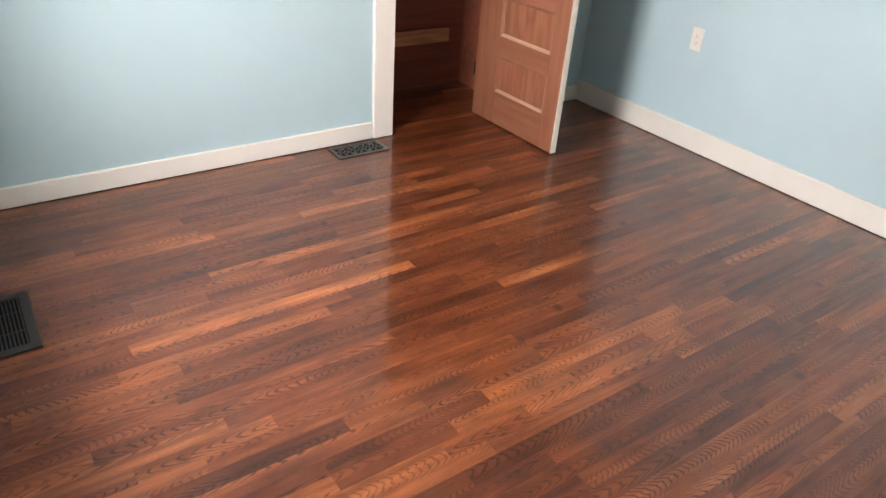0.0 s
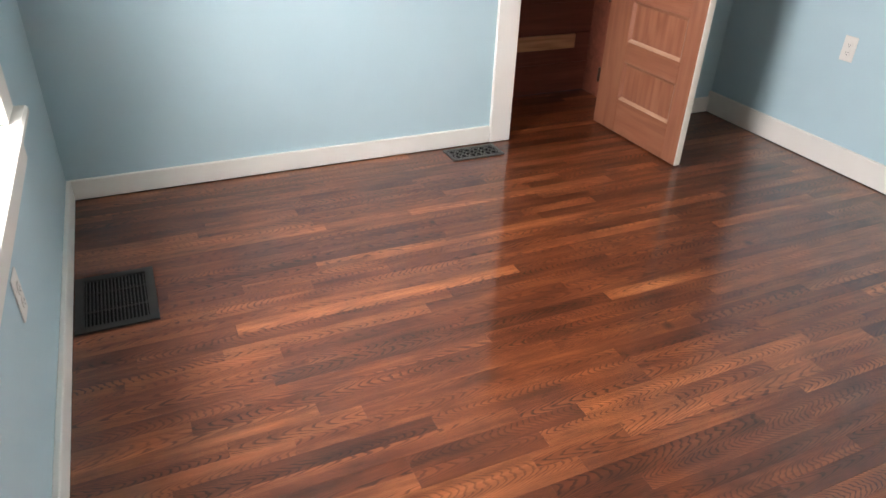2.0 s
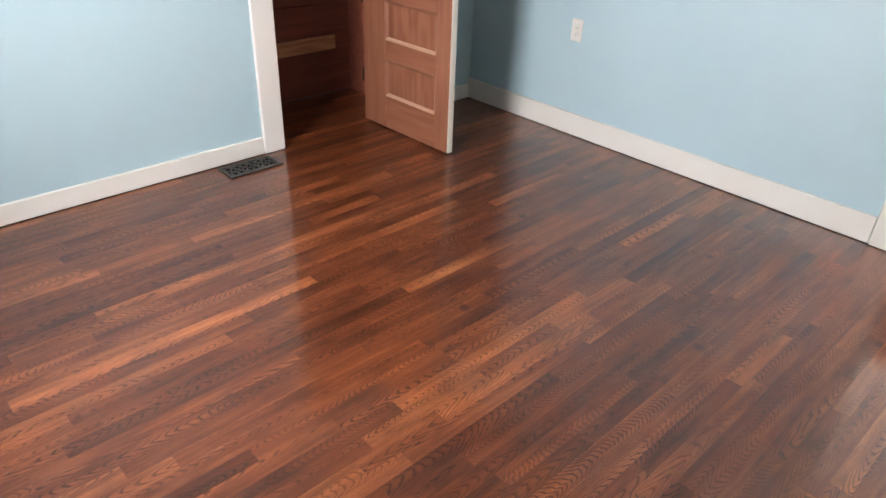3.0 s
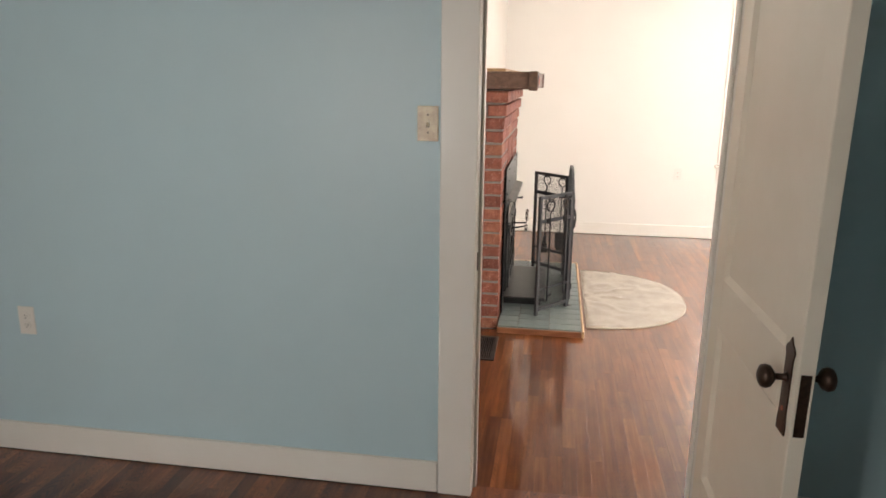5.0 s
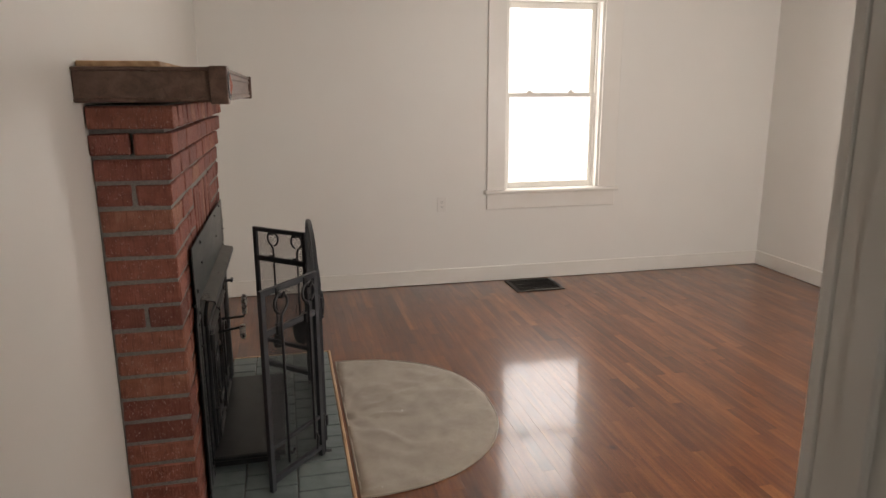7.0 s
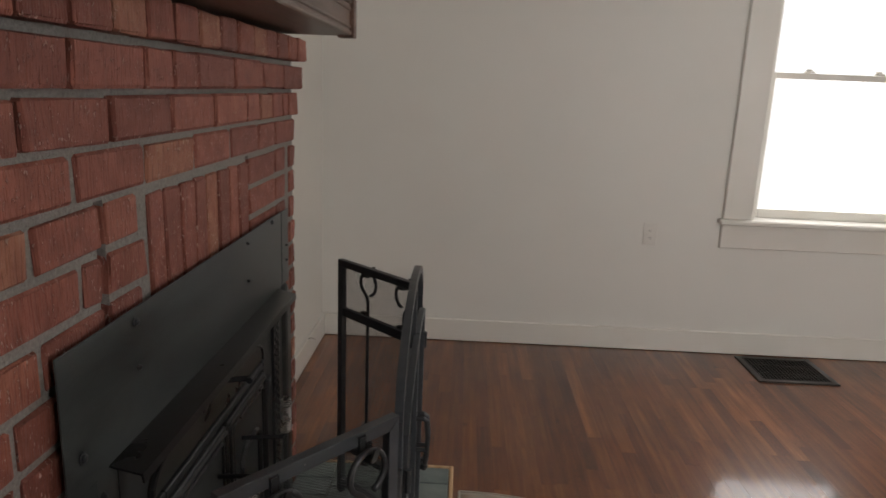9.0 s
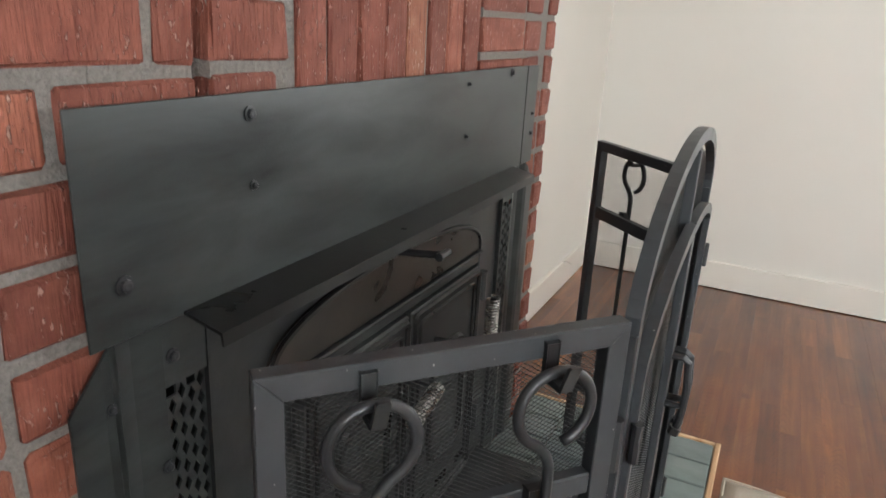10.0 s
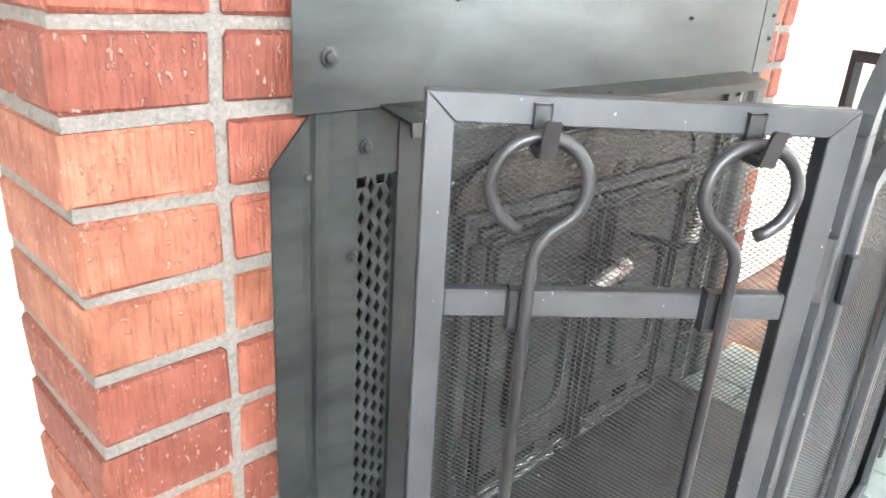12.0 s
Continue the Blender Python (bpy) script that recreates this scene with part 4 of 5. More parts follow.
def side_skirt(s, xw):
    """The bent side plate below the surround: a flat margin, a rounded fold and a pierced strip. s: +1 runs towards +x."""
    prof = [(0.0, 0.0), (0.036, 0.0), (0.048, 0.003), (0.062, 0.012), (0.080, 0.014), (0.112, 0.006)]
    bm = bmesh.new()
    top = [0.735, 0.775, 0.785, 0.785, 0.785, 0.785]
    lo = [bm.verts.new((xw + s * a, PY + d, 0.045)) for a, d in prof]
    hi = [bm.verts.new((xw + s * a, PY + d, t)) for (a, d), t in zip(prof, top)]
    fs = [bm.faces.new((lo[i], lo[i + 1], hi[i + 1], hi[i])) for i in range(len(prof) - 1)]
    r = bmesh.ops.extrude_face_region(bm, geom=fs)
    for v in r["geom"]:
        if isinstance(v, bmesh.types.BMVert):
            v.co.y += 0.003
    sk = part("side_skirt", bm, PLATE, insert)
    # pierced strip: columns of cells with diamond holes
    cw, ch, nx, nz = 0.0148, 0.0240, 4, 25
    x0 = xw + s * 0.112
    for i in range(nx):
        bm = bmesh.new()
        for j in range(nz):
            xa = x0 + s * i * cw
            za = 0.098 + (j + (0.5 if i % 2 else 0.0)) * ch

            def P(u, v):
                return xa + s * u * cw, PY + 0.006 + 0.0015 * i, za + v * ch

            D, C, M = ([bm.verts.new(P(*p)) for p in q] for q in (((0.5, 0.07), (0.86, 0.5), (0.5, 0.93), (0.14, 0.5)), ((0, 0), (1, 0), (1, 1), (0, 1)), ((0.5, 0), (1, 0.5), (0.5, 1), (0, 0.5))))
            for k in range(4):
                bm.faces.new((C[k], M[k], D[k], D[k - 1], M[k - 1]))
        bmesh.ops.remove_doubles(bm, verts=bm.verts, dist=0.0004)
        r = bmesh.ops.extrude_face_region(bm, geom=list(bm.faces))
        for v in r["geom"]:
            if isinstance(v, bmesh.types.BMVert):
                v.co.y += 0.003
        part("pierced_strip", bm, PLATE, insert, "steel strip pierced with diamond holes")
    xe = x0 + s * nx * cw
    part("skirt_rim", boxes((x0, xe, PY + 0.006, PY + 0.010, 0.045, 0.0975)), PLATE, insert)
    part("skirt_rim", boxes((x0, xe, PY + 0.006, PY + 0.0115, 0.098 + (nz + 0.5) * ch + 0.0005, 0.785)), PLATE, insert)
    part("inner_edge", boxes((xe, xe + s * 0.004, PY + 0.004, PY + 0.06, 0.045, 0.785)), STOVE, insert)
    # black sheet behind the holes, painting the shade of the hollow
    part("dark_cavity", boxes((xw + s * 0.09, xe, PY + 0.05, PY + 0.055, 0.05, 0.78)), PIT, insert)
    return xe


xl = side_skirt(1, 5.592)
xr = side_skirt(-1, 6.830)


def bolt(x, y, z, r=0.007, parent=None):
    bm = lathe(bmesh.new(), [(0.0, r * 1.5), (0.0015, r * 1.5), (0.002, r), (0.005, r * 0.9), (0.006, r * 0.5)], (x, y, z), (0, -1, 0), 10)
    part("bolt", bm, IRON_DARK, parent or insert)


for x, z, r in ((5.84, 0.985, 0.006), (6.638, 0.997, 0.006), (5.662, 0.842, 0.007), (6.782, 0.855, 0.004), (5.635, 0.723, 0.004), (5.698, 0.619, 0.005), (5.842, 0.905, 0.004), (6.42, 0.985, 0.003), (6.42, 0.89, 0.003), (6.782, 0.90, 0.003), (5.715, 0.745, 0.006), (6.70, 0.745, 0.005)):
    bolt(x, PY - 0.0005 if z > 0.787 else PY + (0.001 if x < 5.66 else 0.0045), z, r)

# hood lip above the stove front
bm = prism(bmesh.new(), [(5.730, PY, 0.791), (5.730, PY - 0.052, 0.779), (5.730, PY - 0.054, 0.764), (5.730, PY - 0.051, 0.764), (5.730, PY - 0.049, 0.776), (5.730, PY, 0.787)], (0.960, 0, 0))
part("hood", bm, HOODBLACK, insert, "thin black steel hood lip")
# stove body
BX0, BX1, BYF = xl + 0.005, xr - 0.005, -2.580
part("body", boxes((BX0, BX1, BYF, -2.42, 0.05, 0.785)), STOVE, insert)
for x in (5.93, 6.05, 6.20):          # slots under the hood, their shade painted as black strips
    part("vent_slot", boxes((x, x + 0.08, BYF - 0.0012, BYF - 0.0004, 0.748, 0.757)), PIT, insert)
# arched relief of the upper front, with a dark bead along its edge
pts = [(6.20 - 0.335 * math.cos(math.pi * k / 24), BYF, 0.640 + 0.088 * math.sin(math.pi * k / 24) ** 0.7) for k in range(25)]
# the panel's brown is a painted reflection
part("arched_relief", prism(bmesh.new(), pts, (0, -0.010, 0)), REFLECTBROWN, insert, "arched panel with a reddish reflection painted in brown")
part("arch_bead", tube(bmesh.new(), [(x, y - 0.010, z) for x, y, z in pts], 0.005, 6), HOODBLACK, insert)
lever = part("damper_lever", tube(bmesh.new(), [(6.172, BYF, 0.733), (6.182, BYF - 0.045, 0.734), (6.192, BYF - 0.086, 0.736)], 0.0065, 8), IRON_DARK, insert)
part("lever_grip", tube(bmesh.new(), [(6.176, BYF - 0.088, 0.737), (6.210, BYF - 0.088, 0.737)], 0.0075, 8), IRON_DARK, lever)


def stove_door(x0, x1, z0, z1):
    d = part("door", boxes((x0, x1, BYF - 0.020, BYF - 0.0005, z0, z1), bevel=0.004), STOVE, insert)

    def outline(xa, xb, za, zb, r, rad):
        pts = []
        for cx, cz, a0 in ((xb - r, zb - r, 0), (xa + r, zb - r, 90), (xa + r, za + r, 180), (xb - r, za + r, 270)):
            for k in range(4):
                a = radians(a0 + k * 30)
                pts.append((cx + r * math.cos(a), BYF - 0.0215, cz + r * math.sin(a)))
        pts.append(pts[0])
        # blacker than the door: shade lines of the relief put into its colour
        part("relief_moulding", tube(bmesh.new(), pts, rad, 6, 1.0, False), HOODBLACK, insert)

    outline(x0 + 0.010, x1 - 0.010, z0 + 0.010, z1 - 0.010, 0.010, 0.0065)
    outline(x0 + 0.030, x1 - 0.030, z0 + 0.028, z1 - 0.028, 0.010, 0.0045)
    outline(x0 + 0.085, x1 - 0.072, z0 + 0.120, z1 - 0.120, 0.040, 0.0085)
    for f in (0.18, 0.52, 0.84):
        x = x0 + (x1 - x0) * f
        # flat black strip paints the shade inside the draft slot
        part("draft_slot", boxes((x - 0.026, x + 0.026, BYF - 0.0212, BYF - 0.0202, z0 + 0.042, z0 + 0.060)), PIT, insert)
    return d


DX = (5.914, 6.216, 6.224, 6.522)
stove_door(DX[0], DX[1], 0.120, 0.607)
stove_door(DX[2], DX[3], 0.120, 0.607)
part("door_frame", boxes((DX[0] - 0.03, DX[0] - 0.004, BYF - 0.014, BYF - 0.0005, 0.110, 0.632), (DX[3] + 0.004, DX[3] + 0.03, BYF - 0.014, BYF - 0.0005, 0.110, 0.632), (DX[0] - 0.004, DX[3] + 0.004, BYF - 0.014, BYF - 0.0005, 0.611, 0.632), bevel=0.003), STOVE, insert)
for z in (0.24, 0.56):
    part("hinge", tube(bmesh.new(), [(DX[0] - 0.010, BYF - 0.022, z - 0.032), (DX[0] - 0.010, BYF - 0.022, z + 0.032)], 0.010, 10), STOVE, insert)
    part("hinge", tube(bmesh.new(), [(DX[3] + 0.010, BYF - 0.022, z - 0.032), (DX[3] + 0.010, BYF - 0.022, z + 0.032)], 0.010, 10), STOVE, insert)


def coil(a, b, r, turns, rad=0.0022):
    a, b = Vector(a), Vector(b)
    t = (b - a).normalized()
    u = t.orthogonal().normalized()
    v = t.cross(u)
    n = turns * 9
    return tube(bmesh.new(), [a + (b - a) * (i / n) + (u * math.cos(i * math.tau / 9) + v * math.sin(i * math.tau / 9)) * r for i in range(n + 1)], rad, 5)


def coil_handle(p, q, a, b):
    h = part("handle", tube(bmesh.new(), [p, q, a, b], 0.0055, 8), IRON_DARK, insert, "black rod handle with a coil grip")
    part("coil_grip", coil(a, b, 0.011, 15), CHROME, h, "bright steel spring coil grip")


coil_handle((6.155, BYF - 0.019, 0.513), (6.128, BYF - 0.118, 0.538), (6.118, BYF - 0.126, 0.545), (6.022, BYF - 0.134, 0.532))
coil_handle((6.318, BYF - 0.020, 0.520), (6.330, BYF - 0.118, 0.522), (6.335, BYF - 0.124, 0.534), (6.336, BYF - 0.125, 0.622))
# ash shelf
part("ash_shelf", boxes((5.80, 6.62, -2.865, BYF - 0.001, 0.082, 0.104), bevel=0.004), STOVE, insert, "flat black ash shelf")
part("ash_shelf_base", boxes((5.83, 6.59, -2.84, BYF - 0.001, 0.046, 0.081)), STOVE, insert)

# ---- fire screen ----
A1, A2 = Vector((5.588, -2.808)), Vector((5.842, -3.020))
B1, B2 = Vector((6.860, -2.742)), Vector((6.615, -3.004))
SZ0, SZT = 0.046, 0.846
screen = thing("fire_screen", (6.22, -2.95, SZ0), "black iron three-fold fire screen with wire mesh and arched doors", "fire screen")


def lattice(bm, P, width, top, z0, pitch=0.0046, r=0.00040, slope=0.62):
    """Two sets of slanting wires, cut to the outline below top(u)."""
    for sg in (1, -1):
        rise = slope
        u = -1.6
        while u < width + 1.6:
            steps = 60
            run = []
            # the wire: z = z0 + rise * (x - u) or its mirror
            for k in range(steps + 1):
                x = width * k / steps
                z = z0 + rise * (x - u) if sg > 0 else z0 - rise * (x - u)
                if z0 <= z <= top(x):
                    run.append((x, z))
            if len(run) > 1:
                a, b = run[0], run[-1]
                pa, pb = P(a[0], a[1], sg * r), P(b[0], b[1], sg * r)
                d = (pb - pa).normalized()
                s1 = d.orthogonal().normalized() * r
                s2 = d.cross(s1)
                va = [bm.verts.new(pa + q) for q in (s1, -0.5 * s1 + 0.87 * s2, -0.5 * s1 - 0.87 * s2)]
                vb = [bm.verts.new(pb + q) for q in (s1, -0.5 * s1 + 0.87 * s2, -0.5 * s1 - 0.87 * s2)]
                for k in range(3):
                    bm.faces.new((va[k], va[(k + 1) % 3], vb[(k + 1) % 3], vb[k]))
            u += pitch / rise
    return bm


def plane_map(a, b):
    d = (b - a).normalized()
    n = Vector((-d.y, d.x))
    return lambda u, z, off=0.0: Vector((a.x + d.x * u + n.x * off, a.y + d.y * u + n.y * off, z)), (b - a).length


def flat_bar(P, u0, u1, z0, z1, t0, t1, bevel=0.0015):
    bm = bmesh.new()
    r = bmesh.ops.create_cube(bm, size=1)
    for v in r["verts"]:
        v.co = P(u0 + (v.co.x + 0.5) * (u1 - u0), z0 + (v.co.z + 0.5) * (z1 - z0), t0 + (v.co.y + 0.5) * (t1 - t0))
    bmesh.ops.bevel(bm, geom=list(bm.edges), offset=bevel, segments=1, affect="EDGES")
    return bm


def tool_ring(P, u, zt, off, s, z_end, kind):
    """A fire tool: an open ring at the top, a long rod, and its working end."""
    ob = thing("fire_tool", tuple(P(u, zt - 0.05, off)), {"shovel": "black iron fireplace shovel hanging by its ring", "poker": "black iron fireplace poker hanging by its ring", "brush": "black fireplace brush hanging by its ring", "tongs": "black iron fireplace tongs hanging by their ring"}[kind], "fire tool", "fire tools")
    R = 0.0362
    cz = zt - R
    pts = []
    for k in range(23):
        a = radians(-72 + (k / 22) * 297) if s > 0 else radians(252 - (k / 22) * 297)
        pts.append(P(u + R * math.cos(a) , cz + R * math.sin(a), off))
    last = pts[-1]
    tail = [P(u - s * 0.0125, cz - R + 0.001, off), P(u - s * 0.0045, cz - R - 0.009, off), P(u - s * 0.0005, cz - R - 0.020, off), P(u, cz - R - 0.032, off), P(u, z_end, off)]
    pts = pts + tail
    part("rod", tube(bmesh.new(), pts, 0.0052, 10), IRON_DARK, ob, "", True)
    if kind == "shovel":
        bm = bmesh.new()
        g = [[P(u - 0.045 + 0.09 * i / 6, z_end + 0.02 - 0.15 * j / 6 , off + 0.012 * math.cos((i - 3) / 3 * 1.4) - 0.012) for i in range(7)] for j in range(7)]
        for j in range(7):
            wd = 1.0 if j < 5 else (0.86 if j == 5 else 0.55)
            wd = wd * (0.55 if j == 0 else 1)
            g[j] = [bm.verts.new(g[j][3].lerp(p, wd)) for p in g[j]]
        for j in range(6):
            for i in range(6):
                bm.faces.new((g[j][i], g[j][i + 1], g[j + 1][i + 1], g[j + 1][i]))
        r = bmesh.ops.extrude_face_region(bm, geom=list(bm.faces))
        dv = P(u, 0, 0.002) - P(u, 0, 0)
        for v in r["geom"]:
            if isinstance(v, bmesh.types.BMVert):
                v.co += dv
        part("blade", bm, IRON_DARK, ob)
    elif kind == "brush":
        part("ferrule", tube(bmesh.new(), [P(u, z_end + 0.02, off), P(u, z_end - 0.02, off)], 0.016, 10), IRON_DARK, ob)
        part("bristles", tube(bmesh.new(), [P(u, z_end - 0.02, off), P(u, z_end - 0.06, off), P(u, z_end - 0.115, off)], [0.016, 0.022, 0.027], 14), PIT, ob)
    elif kind == "poker":
        part("hook", tube(bmesh.new(), [P(u, z_end + 0.05, off), P(u + 0.018, z_end + 0.03, off), P(u + 0.03, z_end + 0.034, off), P(u + 0.036, z_end + 0.045, off)], 0.005, 8), IRON_DARK, ob)
    else:
        part("jaw", tube(bmesh.new(), [P(u, z_end + 0.04, off), P(u + 0.02, z_end + 0.0, off), P(u + 0.012, z_end - 0.05, off)], 0.005, 8), IRON_DARK, ob)
    return ob


def side_panel(a, b, out, tools):
    """A folding side wing with a rectangular frame, cross bar, mesh and two tool hooks. out: side that the tools hang on."""
    P, L = plane_map(a, b)
    F, T = 0.022, 0.009

    def mitred(*corners):
        bm = prism(bmesh.new(), [P(u, z, -T) for u, z in corners], P(0, 0, T) - P(0, 0, -T))
        bmesh.ops.bevel(bm, geom=list(bm.edges), offset=0.0010, segments=1, affect="EDGES")
        return bm

    wing = part("wing_frame", mitred((0, SZ0), (F, SZ0), (F, SZT - F), (0, SZT)), IRON, screen)
    part("upright", mitred((L - F, SZ0), (L, SZ0), (L, SZT), (L - F, SZT - F)), IRON, wing)
    part("top_rail", mitred((0, SZT), (F, SZT - F), (L - F, SZT - F), (L, SZT)), IRON, wing)
    part("bottom_rail", flat_bar(P, F, L - F, SZ0 + 0.03, SZ0 + 0.052, -T, T), IRON, wing)
    part("cross_bar", flat_bar(P, F, L - F, 0.668, 0.691, -T * 0.8, T * 0.8), IRON, wing)
    part("lower_bar", flat_bar(P, F, L - F, 0.215, 0.232, -T * 0.8, T * 0.8), IRON, wing)
    part("wire_mesh", lattice(bmesh.new(), lambda u, z, o=0.0: P(F + u, z, -out * 0.006 + o), L - 2 * F, lambda x: SZT - F, SZ0 + 0.05), WIRE, wing, "fine black diamond wire mesh")
    for (f, kind, zend, s) in tools:
        u = L * f
        hk = part("tool_hook", flat_bar(P, u - 0.0065, u + 0.0065, SZT - 0.038, SZT - 0.006, out * 0.0095, out * 0.0135, 0.001), IRON_DARK, wing, "short flat black hook")
        part("hook_arm", flat_bar(P, u - 0.0060, u + 0.0060, SZT - 0.040, SZT - 0.035, out * 0.0135, out * 0.036, 0.001), IRON_DARK, hk)
        lip = [P(u - 0.0058, SZT - 0.040, out * 0.034), P(u + 0.0058, SZT - 0.040, out * 0.034), P(u + 0.0058, SZT - 0.014, out * 0.044), P(u + 0.0045, SZT - 0.012, out * 0.045), P(u - 0.0045, SZT - 0.012, out * 0.045), P(u - 0.0058, SZT - 0.014, out * 0.044)]
        part("hook_lip", prism(bmesh.new(), lip, P(u, 0, out * 0.004) - P(u, 0, 0)), IRON_DARK, hk)
        part("rod_clip", flat_bar(P, u - 0.012 , u + 0.006, 0.662, 0.697, out * T, out * (T + 0.008)), IRON_DARK, wing)
        tool_ring(P, u, SZT - 0.026, out * 0.026, s, zend, kind)
    return P, L


side_panel(A1, A2, -1, ((0.255, "poker", 0.14, -1), (0.745, "tongs", 0.16, 1)))
side_panel(B1, B2, 1, ((0.30, "brush", 0.30, 1), (0.76, "shovel", 0.36, -1)))

# arched middle with a pair of doors
PM, LM = plane_map(A2 + Vector((0.012, -0.004)), B2 + Vector((-0.012, -0.006)))
RISE = 0.135


def arch(u, base, rise, w=None, u0=0.0):
    w = w or LM
    f = max(0.0, 1 - ((u - u0 - w / 2) / (w / 2)) ** 2)
    return base + rise * math.sqrt(f) if rise else base


def arch_bar(base, rise, thick, t, u0, u1):
    bm = bmesh.new()
    n = 28
    rings = []
    w = u1 - u0
    for k in range(n + 1):
        an = math.pi * k / n
        cu, cz = (u0 + u1) / 2 - math.cos(an) * w / 2, base + math.sin(an) * rise
        iu, iz = (u0 + u1) / 2 - math.cos(an) * (w / 2 - thick), base + math.sin(an) * (rise - thick) - (0.0)
        rings.append([bm.verts.new(PM(*q)) for q in ((cu, cz, -t), (cu, cz, t), (iu, iz, t), (iu, iz, -t))])
    for a, b in zip(rings, rings[1:]):
        for k in range(4):
            bm.faces.new((a[k], a[(k + 1) % 4], b[(k + 1) % 4], b[k]))
    bm.faces.new(rings[0])
    bm.faces.new(rings[-1][::-1])
    return bm


F = 0.022
mid = part("centre_frame", flat_bar(PM, 0, F, SZ0, 0.825, -0.0075, 0.0075), IRON, screen)
part("upright", flat_bar(PM, LM - F, LM, SZ0, 0.825, -0.0075, 0.0075), IRON, mid)
part("top_arch", arch_bar(0.8255, 0.145, 0.019, 0.0075, 0, LM), IRON, mid)
part("bottom_rail", flat_bar(PM, F, LM - F, SZ0 + 0.012, SZ0 + 0.034, -0.0075, 0.0075), IRON, mid)
part("centre_post", flat_bar(PM, LM / 2 - 0.008, LM / 2 + 0.008, 0.812, 0.946, -0.008, 0.008), IRON, mid)
part("wire_mesh", lattice(bmesh.new(), lambda u, z, o=0.0: PM(u + F, z, 0.006 + o), LM - 2 * F, lambda x: 0.82 + 0.122 * math.sqrt(max(0.0, 1 - ((x - (LM / 2 - F)) / (LM / 2 - F)) ** 2)), SZ0 + 0.03), WIRE, mid, "fine black diamond wire mesh")
for side in (0, 1):
    u0, u1 = (F + 0.003, LM / 2 - 0.002) if side == 0 else (LM / 2 + 0.002, LM - F - 0.003)
    # each door leaf has its own rising quarter-arch top
    zh = lambda u: 0.735 + 0.092 * math.sqrt(max(0.0, 1 - ((u - LM / 2) / (LM / 2)) ** 2))
    leaf = part("screen_door", flat_bar(PM, u0, u0 + 0.016, SZ0 + 0.038, zh(u0 + 0.008), -0.016, -0.004), IRON, screen)
    part("door_stile", flat_bar(PM, u1 - 0.016, u1, SZ0 + 0.038, zh(u1 - 0.008), -0.016, -0.004), IRON, leaf)
    part("door_rail", flat_bar(PM, u0 + 0.016, u1 - 0.016, SZ0 + 0.038, SZ0 + 0.054, -0.016, -0.004), IRON, leaf)
    bm = bmesh.new()
    rings = []
    for k in range(17):
        u = u0 + (u1 - u0) * k / 16
        rings.append([bm.verts.new(PM(u, zh(u) + dz, o)) for dz, o in ((0, -0.0165), (0.018, -0.0165), (0.018, -0.0035), (0, -0.0035))])
    for a, b in zip(rings, rings[1:]):
        for k in range(4):
            bm.faces.new((a[k], a[(k + 1) % 4], b[(k + 1) % 4], b[k]))
    bm.faces.new(rings[0])
    bm.faces.new(rings[-1][::-1])
    part("door_arch", bm, IRON, leaf)
    uh = u1 - 0.010 if side == 0 else u0 + 0.010
    part("door_handle", tube(bmesh.new(), [PM(uh, 0.648, -0.014), PM(uh, 0.648, -0.032), PM(uh, 0.642, -0.039), PM(uh, 0.600, -0.043), PM(uh, 0.556, -0.041), PM(uh, 0.532, -0.036)], 0.0058, 8), IRON_DARK, leaf, "bent black bar handle")
    part("handle_post", tube(bmesh.new(), [PM(uh, 0.570, -0.014), PM(uh, 0.570, -0.040)], 0.0052, 8), IRON_DARK, leaf)
    part("handle_knob", tube(bmesh.new(), [PM(uh, 0.536, -0.037), PM(uh, 0.524, -0.034)], 0.0090, 10), IRON_DARK, leaf)
    ue = u0 if side == 0 else u1
    for z in (0.70, 0.18):
        part("door_hinge", tube(bmesh.new(), [PM(ue, z - 0.022, -0.017), PM(ue, z + 0.022, -0.017)], 0.006, 8), IRON_DARK, leaf)
for a in (A2, B2):
    for z in (0.715, 0.20):
        part("fold_hinge", tube(bmesh.new(), [(a.x, a.y - 0.006, z - 0.028), (a.x, a.y - 0.006, z + 0.028)], 0.0065, 8), IRON_DARK, screen)
for u in (0.011, LM - 0.011):
    bm = flat_bar(PM, u - 0.011, u + 0.011, 0.0435, SZ0 + 0.0, -0.03, 0.03, 0.0004)
    part("foot", bm, IRON_DARK, screen)


bm = bmesh.new()
tube(bm, [(8.02, YB1 - 0.0185, 0.128), (8.02, YB1 - 0.030, 0.135), (8.03, YB1 - 0.045, 0.128), (8.045, YB1 - 0.050, 0.118)], 0.004, 8)
tagged(part("cable_end", bm, PLASTIC, None, "", True), "short white cable stub sticking out above the baseboard", "cable")


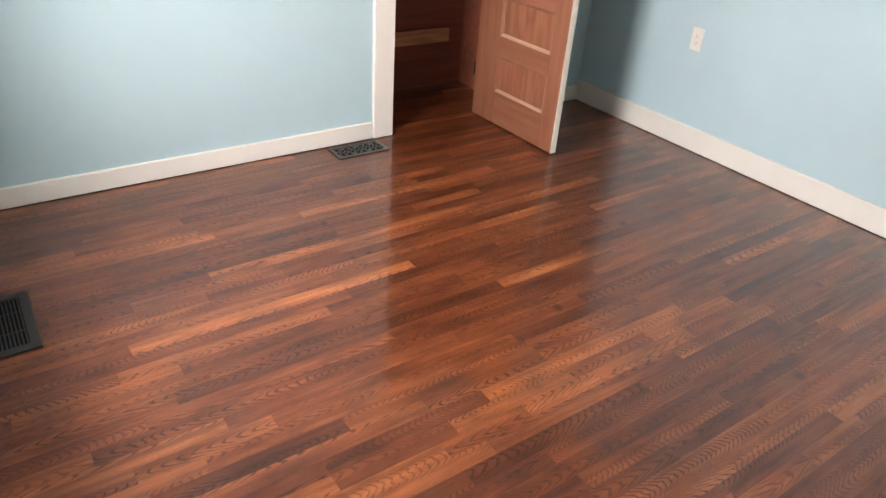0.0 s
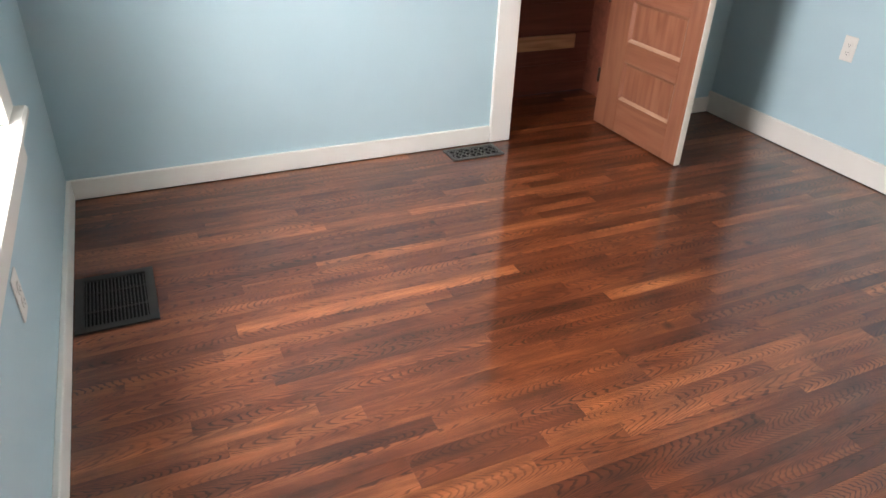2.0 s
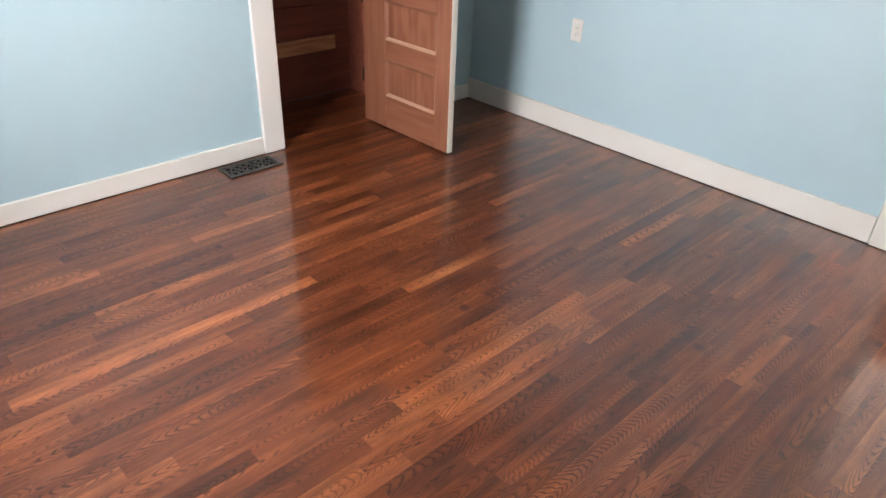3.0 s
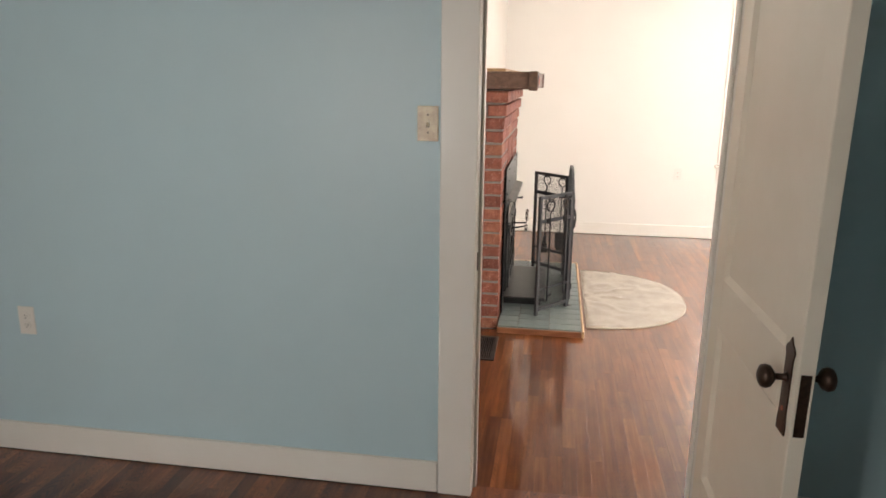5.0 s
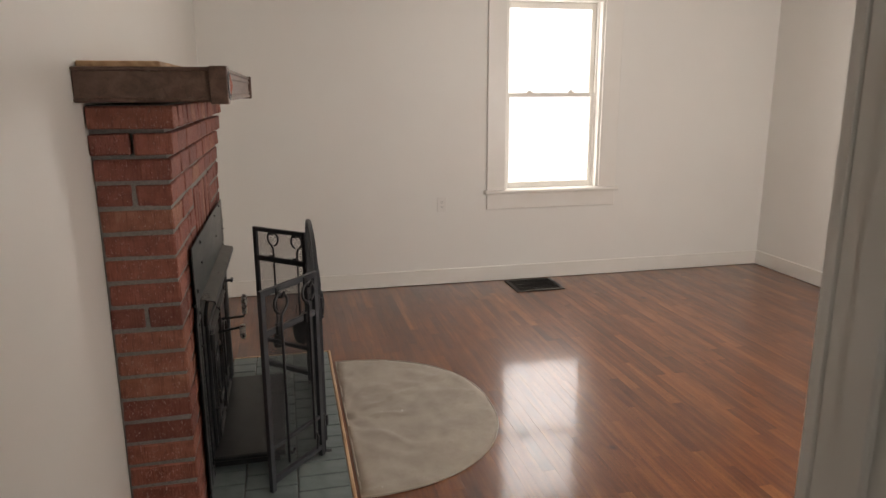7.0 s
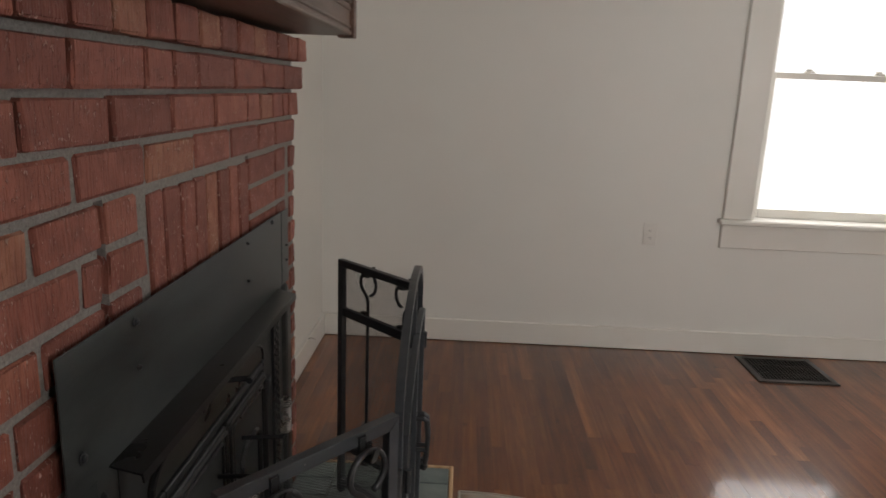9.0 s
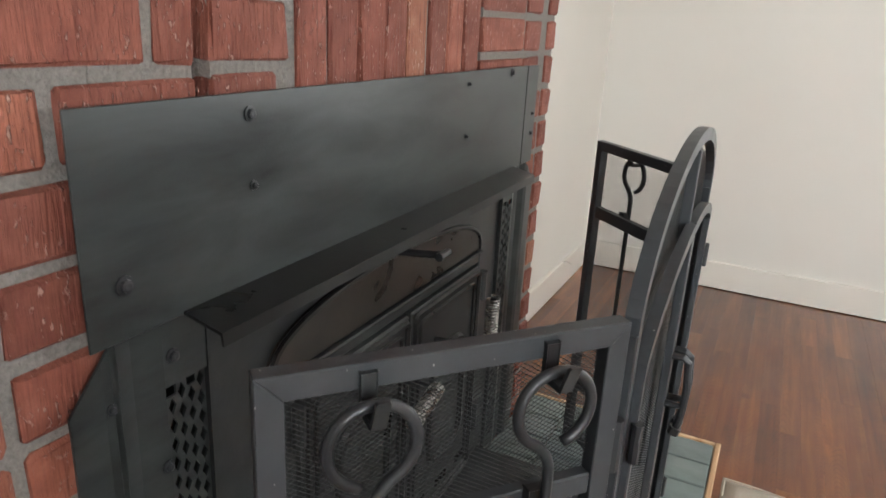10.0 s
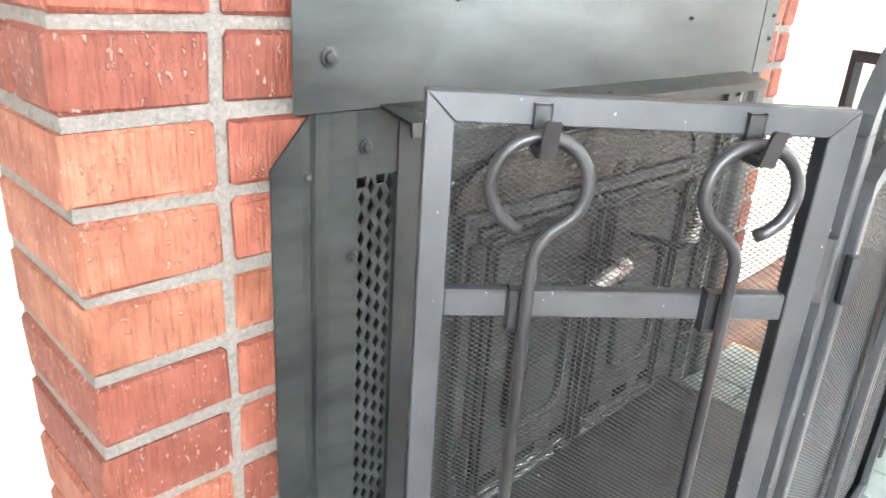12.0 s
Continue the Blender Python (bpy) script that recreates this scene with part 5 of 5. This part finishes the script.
# ---- rug ----
def half_rug():
    cx, cy, ax, ay = 6.245, -3.148, 0.705, 0.728
    ob = thing("hearth_rug", (cx, cy - 0.3, 0), "half-round beige felt hearth rug with a stitched edge, slightly rumpled", "rug")
    bm = bmesh.new()
    rows, n = 22, 56
    rings = []

    def hz(x, y):
        p = Vector((x * 5.5, y * 5.5, 1.3))
        w = max(0.0, noise.noise(p)) * 0.007
        for q in ((2, 9, -5, 3, 4.0), (7, -4, 3, 6, 9.0)):      # creases
            w += max(0.0, 1 - abs(noise.noise(Vector((x * q[0] + y * q[1], y * q[3] + x * q[2], q[4])) * 0.5)) * 9) * 0.009
        return 0.006 + w

    for j in range(rows + 1):
        f = (j / rows) ** 0.8
        ring = []
        for k in range(n + 1):
            a = math.pi * k / n
            # squarish half round
            c, s = math.cos(a), math.sin(a)
            e = 0.90
            x = cx + ax * f * math.copysign(abs(c) ** e, c)
            y = cy - ay * f * abs(s) ** e
            edge = 1.0 if f < 0.97 else 0.0
            ring.append(bm.verts.new((x, y, hz(x, y) if edge else 0.0045)))
        rings.append(ring)
    for a, b in zip(rings, rings[1:]):
        for k in range(n):
            bm.faces.new((a[k], a[k + 1], b[k + 1], b[k]))
    bmesh.ops.remove_doubles(bm, verts=bm.verts, dist=0.0005)
    r = bmesh.ops.extrude_face_region(bm, geom=list(bm.faces))
    for v in r["geom"]:
        if isinstance(v, bmesh.types.BMVert):
            v.co.z = 0.0008
    part("felt", bm, FELT, ob, "", True)
    pts = [(cx + (ax - 0.004) * math.copysign(abs(math.cos(math.pi * k / 70)) ** 0.9, math.cos(math.pi * k / 70)), cy - (ay - 0.004) * abs(math.sin(math.pi * k / 70)) ** 0.9, 0.0055) for k in range(71)]
    part("binding", tube(bmesh.new(), pts + [pts[0]], 0.0045, 6), FELT, ob, "beige stitched binding")
    return ob


def scrap(at, r, seed):
    """A crumpled bit of paper."""
    rs = random.Random(seed)
    bm = bmesh.new()
    bmesh.ops.create_icosphere(bm, subdivisions=2, radius=r)
    for v in bm.verts:
        v.co *= 1 + rs.uniform(-0.35, 0.35)
        v.co.z = v.co.z * 0.5 + r * 0.45
        v.co += Vector(at)
    tagged(part("paper_scrap", bm, PLASTIC, None), "tiny crumpled white scrap lying on the rug", "litter", "litter on the rug")


half_rug()
scrap((5.585, -3.235, 0.006), 0.011, 1)
scrap((6.23, -3.42, 0.008), 0.005, 2)
scrap((6.40, -3.55, 0.008), 0.005, 3)

# ---- floor boards ----
PW = 0.0572
rp = random.Random(11)
PLANKS = {}


def plank_mesh(L, mat):
    key = (round(L, 3), mat.name)
    if key not in PLANKS:
        bm = bmesh.new()
        g, c = 0.00008, 0.0002
        x0, x1, y0, y1 = -L / 2 + g, L / 2 - g, -PW / 2 + g, PW / 2 - g
        lo = [bm.verts.new((x, y, -0.011)) for x, y in ((x0, y0), (x1, y0), (x1, y1), (x0, y1))]
        mi = [bm.verts.new((x, y, -c)) for x, y in ((x0, y0), (x1, y0), (x1, y1), (x0, y1))]
        hi = [bm.verts.new((x, y, 0)) for x, y in ((x0 + c, y0 + c), (x1 - c, y0 + c), (x1 - c, y1 - c), (x0 + c, y1 - c))]
        for a, b in ((lo, mi), (mi, hi)):
            for k in range(4):
                bm.faces.new((a[k], a[(k + 1) % 4], b[(k + 1) % 4], b[k]))
        bm.faces.new(hi)
        PLANKS[key] = mesh_of("plank", bm, mat)
    return PLANKS[key]


def lay_floor(parent, spans, y_start, rows, near, stuff_name, label, mat, piece_mat):
    """spans(y) gives the stretches of a row; boards in the near stretch are pieces, the rest one joined mesh."""
    verts, faces, count = [], [], 0
    for r in range(rows):
        y = y_start - PW * (r + 0.5)
        for x0, x1 in spans(y):
            x = x0
            first = True
            while x < x1 - 0.001:
                L = rp.choice((0.30, 0.38, 0.46, 0.54, 0.62, 0.70, 0.80, 0.92, 1.06, 1.22))
                if first:
                    L *= rp.uniform(0.35, 1.0)
                    first = False
                L = round(L, 2)
                if x + L > x1 - 0.12:
                    L = x1 - x
                xc = x + L / 2
                tilt = rp.uniform(-0.005, 0.005)
                if near(xc, y) and count < 300:
                    ob = piece("plank", plank_mesh(L, piece_mat), (xc, y, 0), parent)
                    ob.rotation_euler = (tilt, 0, 0)
                    count += 1
                else:
                    g, c, b = 0.00008, 0.0002, len(verts)
                    for z, i in ((-0.011, 0), (-c, 0), (0, c)):
                        for sx, sy in ((-1, -1), (1, -1), (1, 1), (-1, 1)):
                            verts.append((xc + sx * (L / 2 - g - i), y + sy * (PW / 2 - g - i), z + sy * tilt * PW / 2))
                    for o in (0, 4):
                        for k in range(4):
                            faces.append((b + o + k, b + o + (k + 1) % 4, b + o + 4 + (k + 1) % 4, b + o + 4 + k))
                    faces.append((b + 8, b + 9, b + 10, b + 11))
                x += L
    me = bpy.data.meshes.new(stuff_name)
    me.from_pydata(verts, [], faces)
    me.materials.append(mat)
    ob = new(stuff_name, me)
    ob.parent = parent
    tagged(ob, label=label, kind="stuff")


def spans_a(y):
    if y > 0.016:
        return [(CX0, CX1)] if y > 0.13 else [(C0 + 0.018, C1 - 0.018)]
    return [(0.0, XA + 0.06 if D0 < y < D1 else XA - 0.018)]


def spans_b(y):
    return [(XA + 0.06 if D0 < y < D1 else XB0, XB1)]


lay_floor(floor_a, spans_a, PW * 11, 11 + 77, lambda x, y: -2.55 < y < -0.1, "floor_boards_rest", "glossy red-brown stained oak strip boards", OAK_JOINED, OAK)
lay_floor(floor_b, spans_b, YB1, 82, lambda x, y: -5.0 < y < YB1 and x > 4.3, "floor_boards_rest", "glossy brown stained oak strip boards", OAK_JOINED_LIVING, OAK_LIVING)
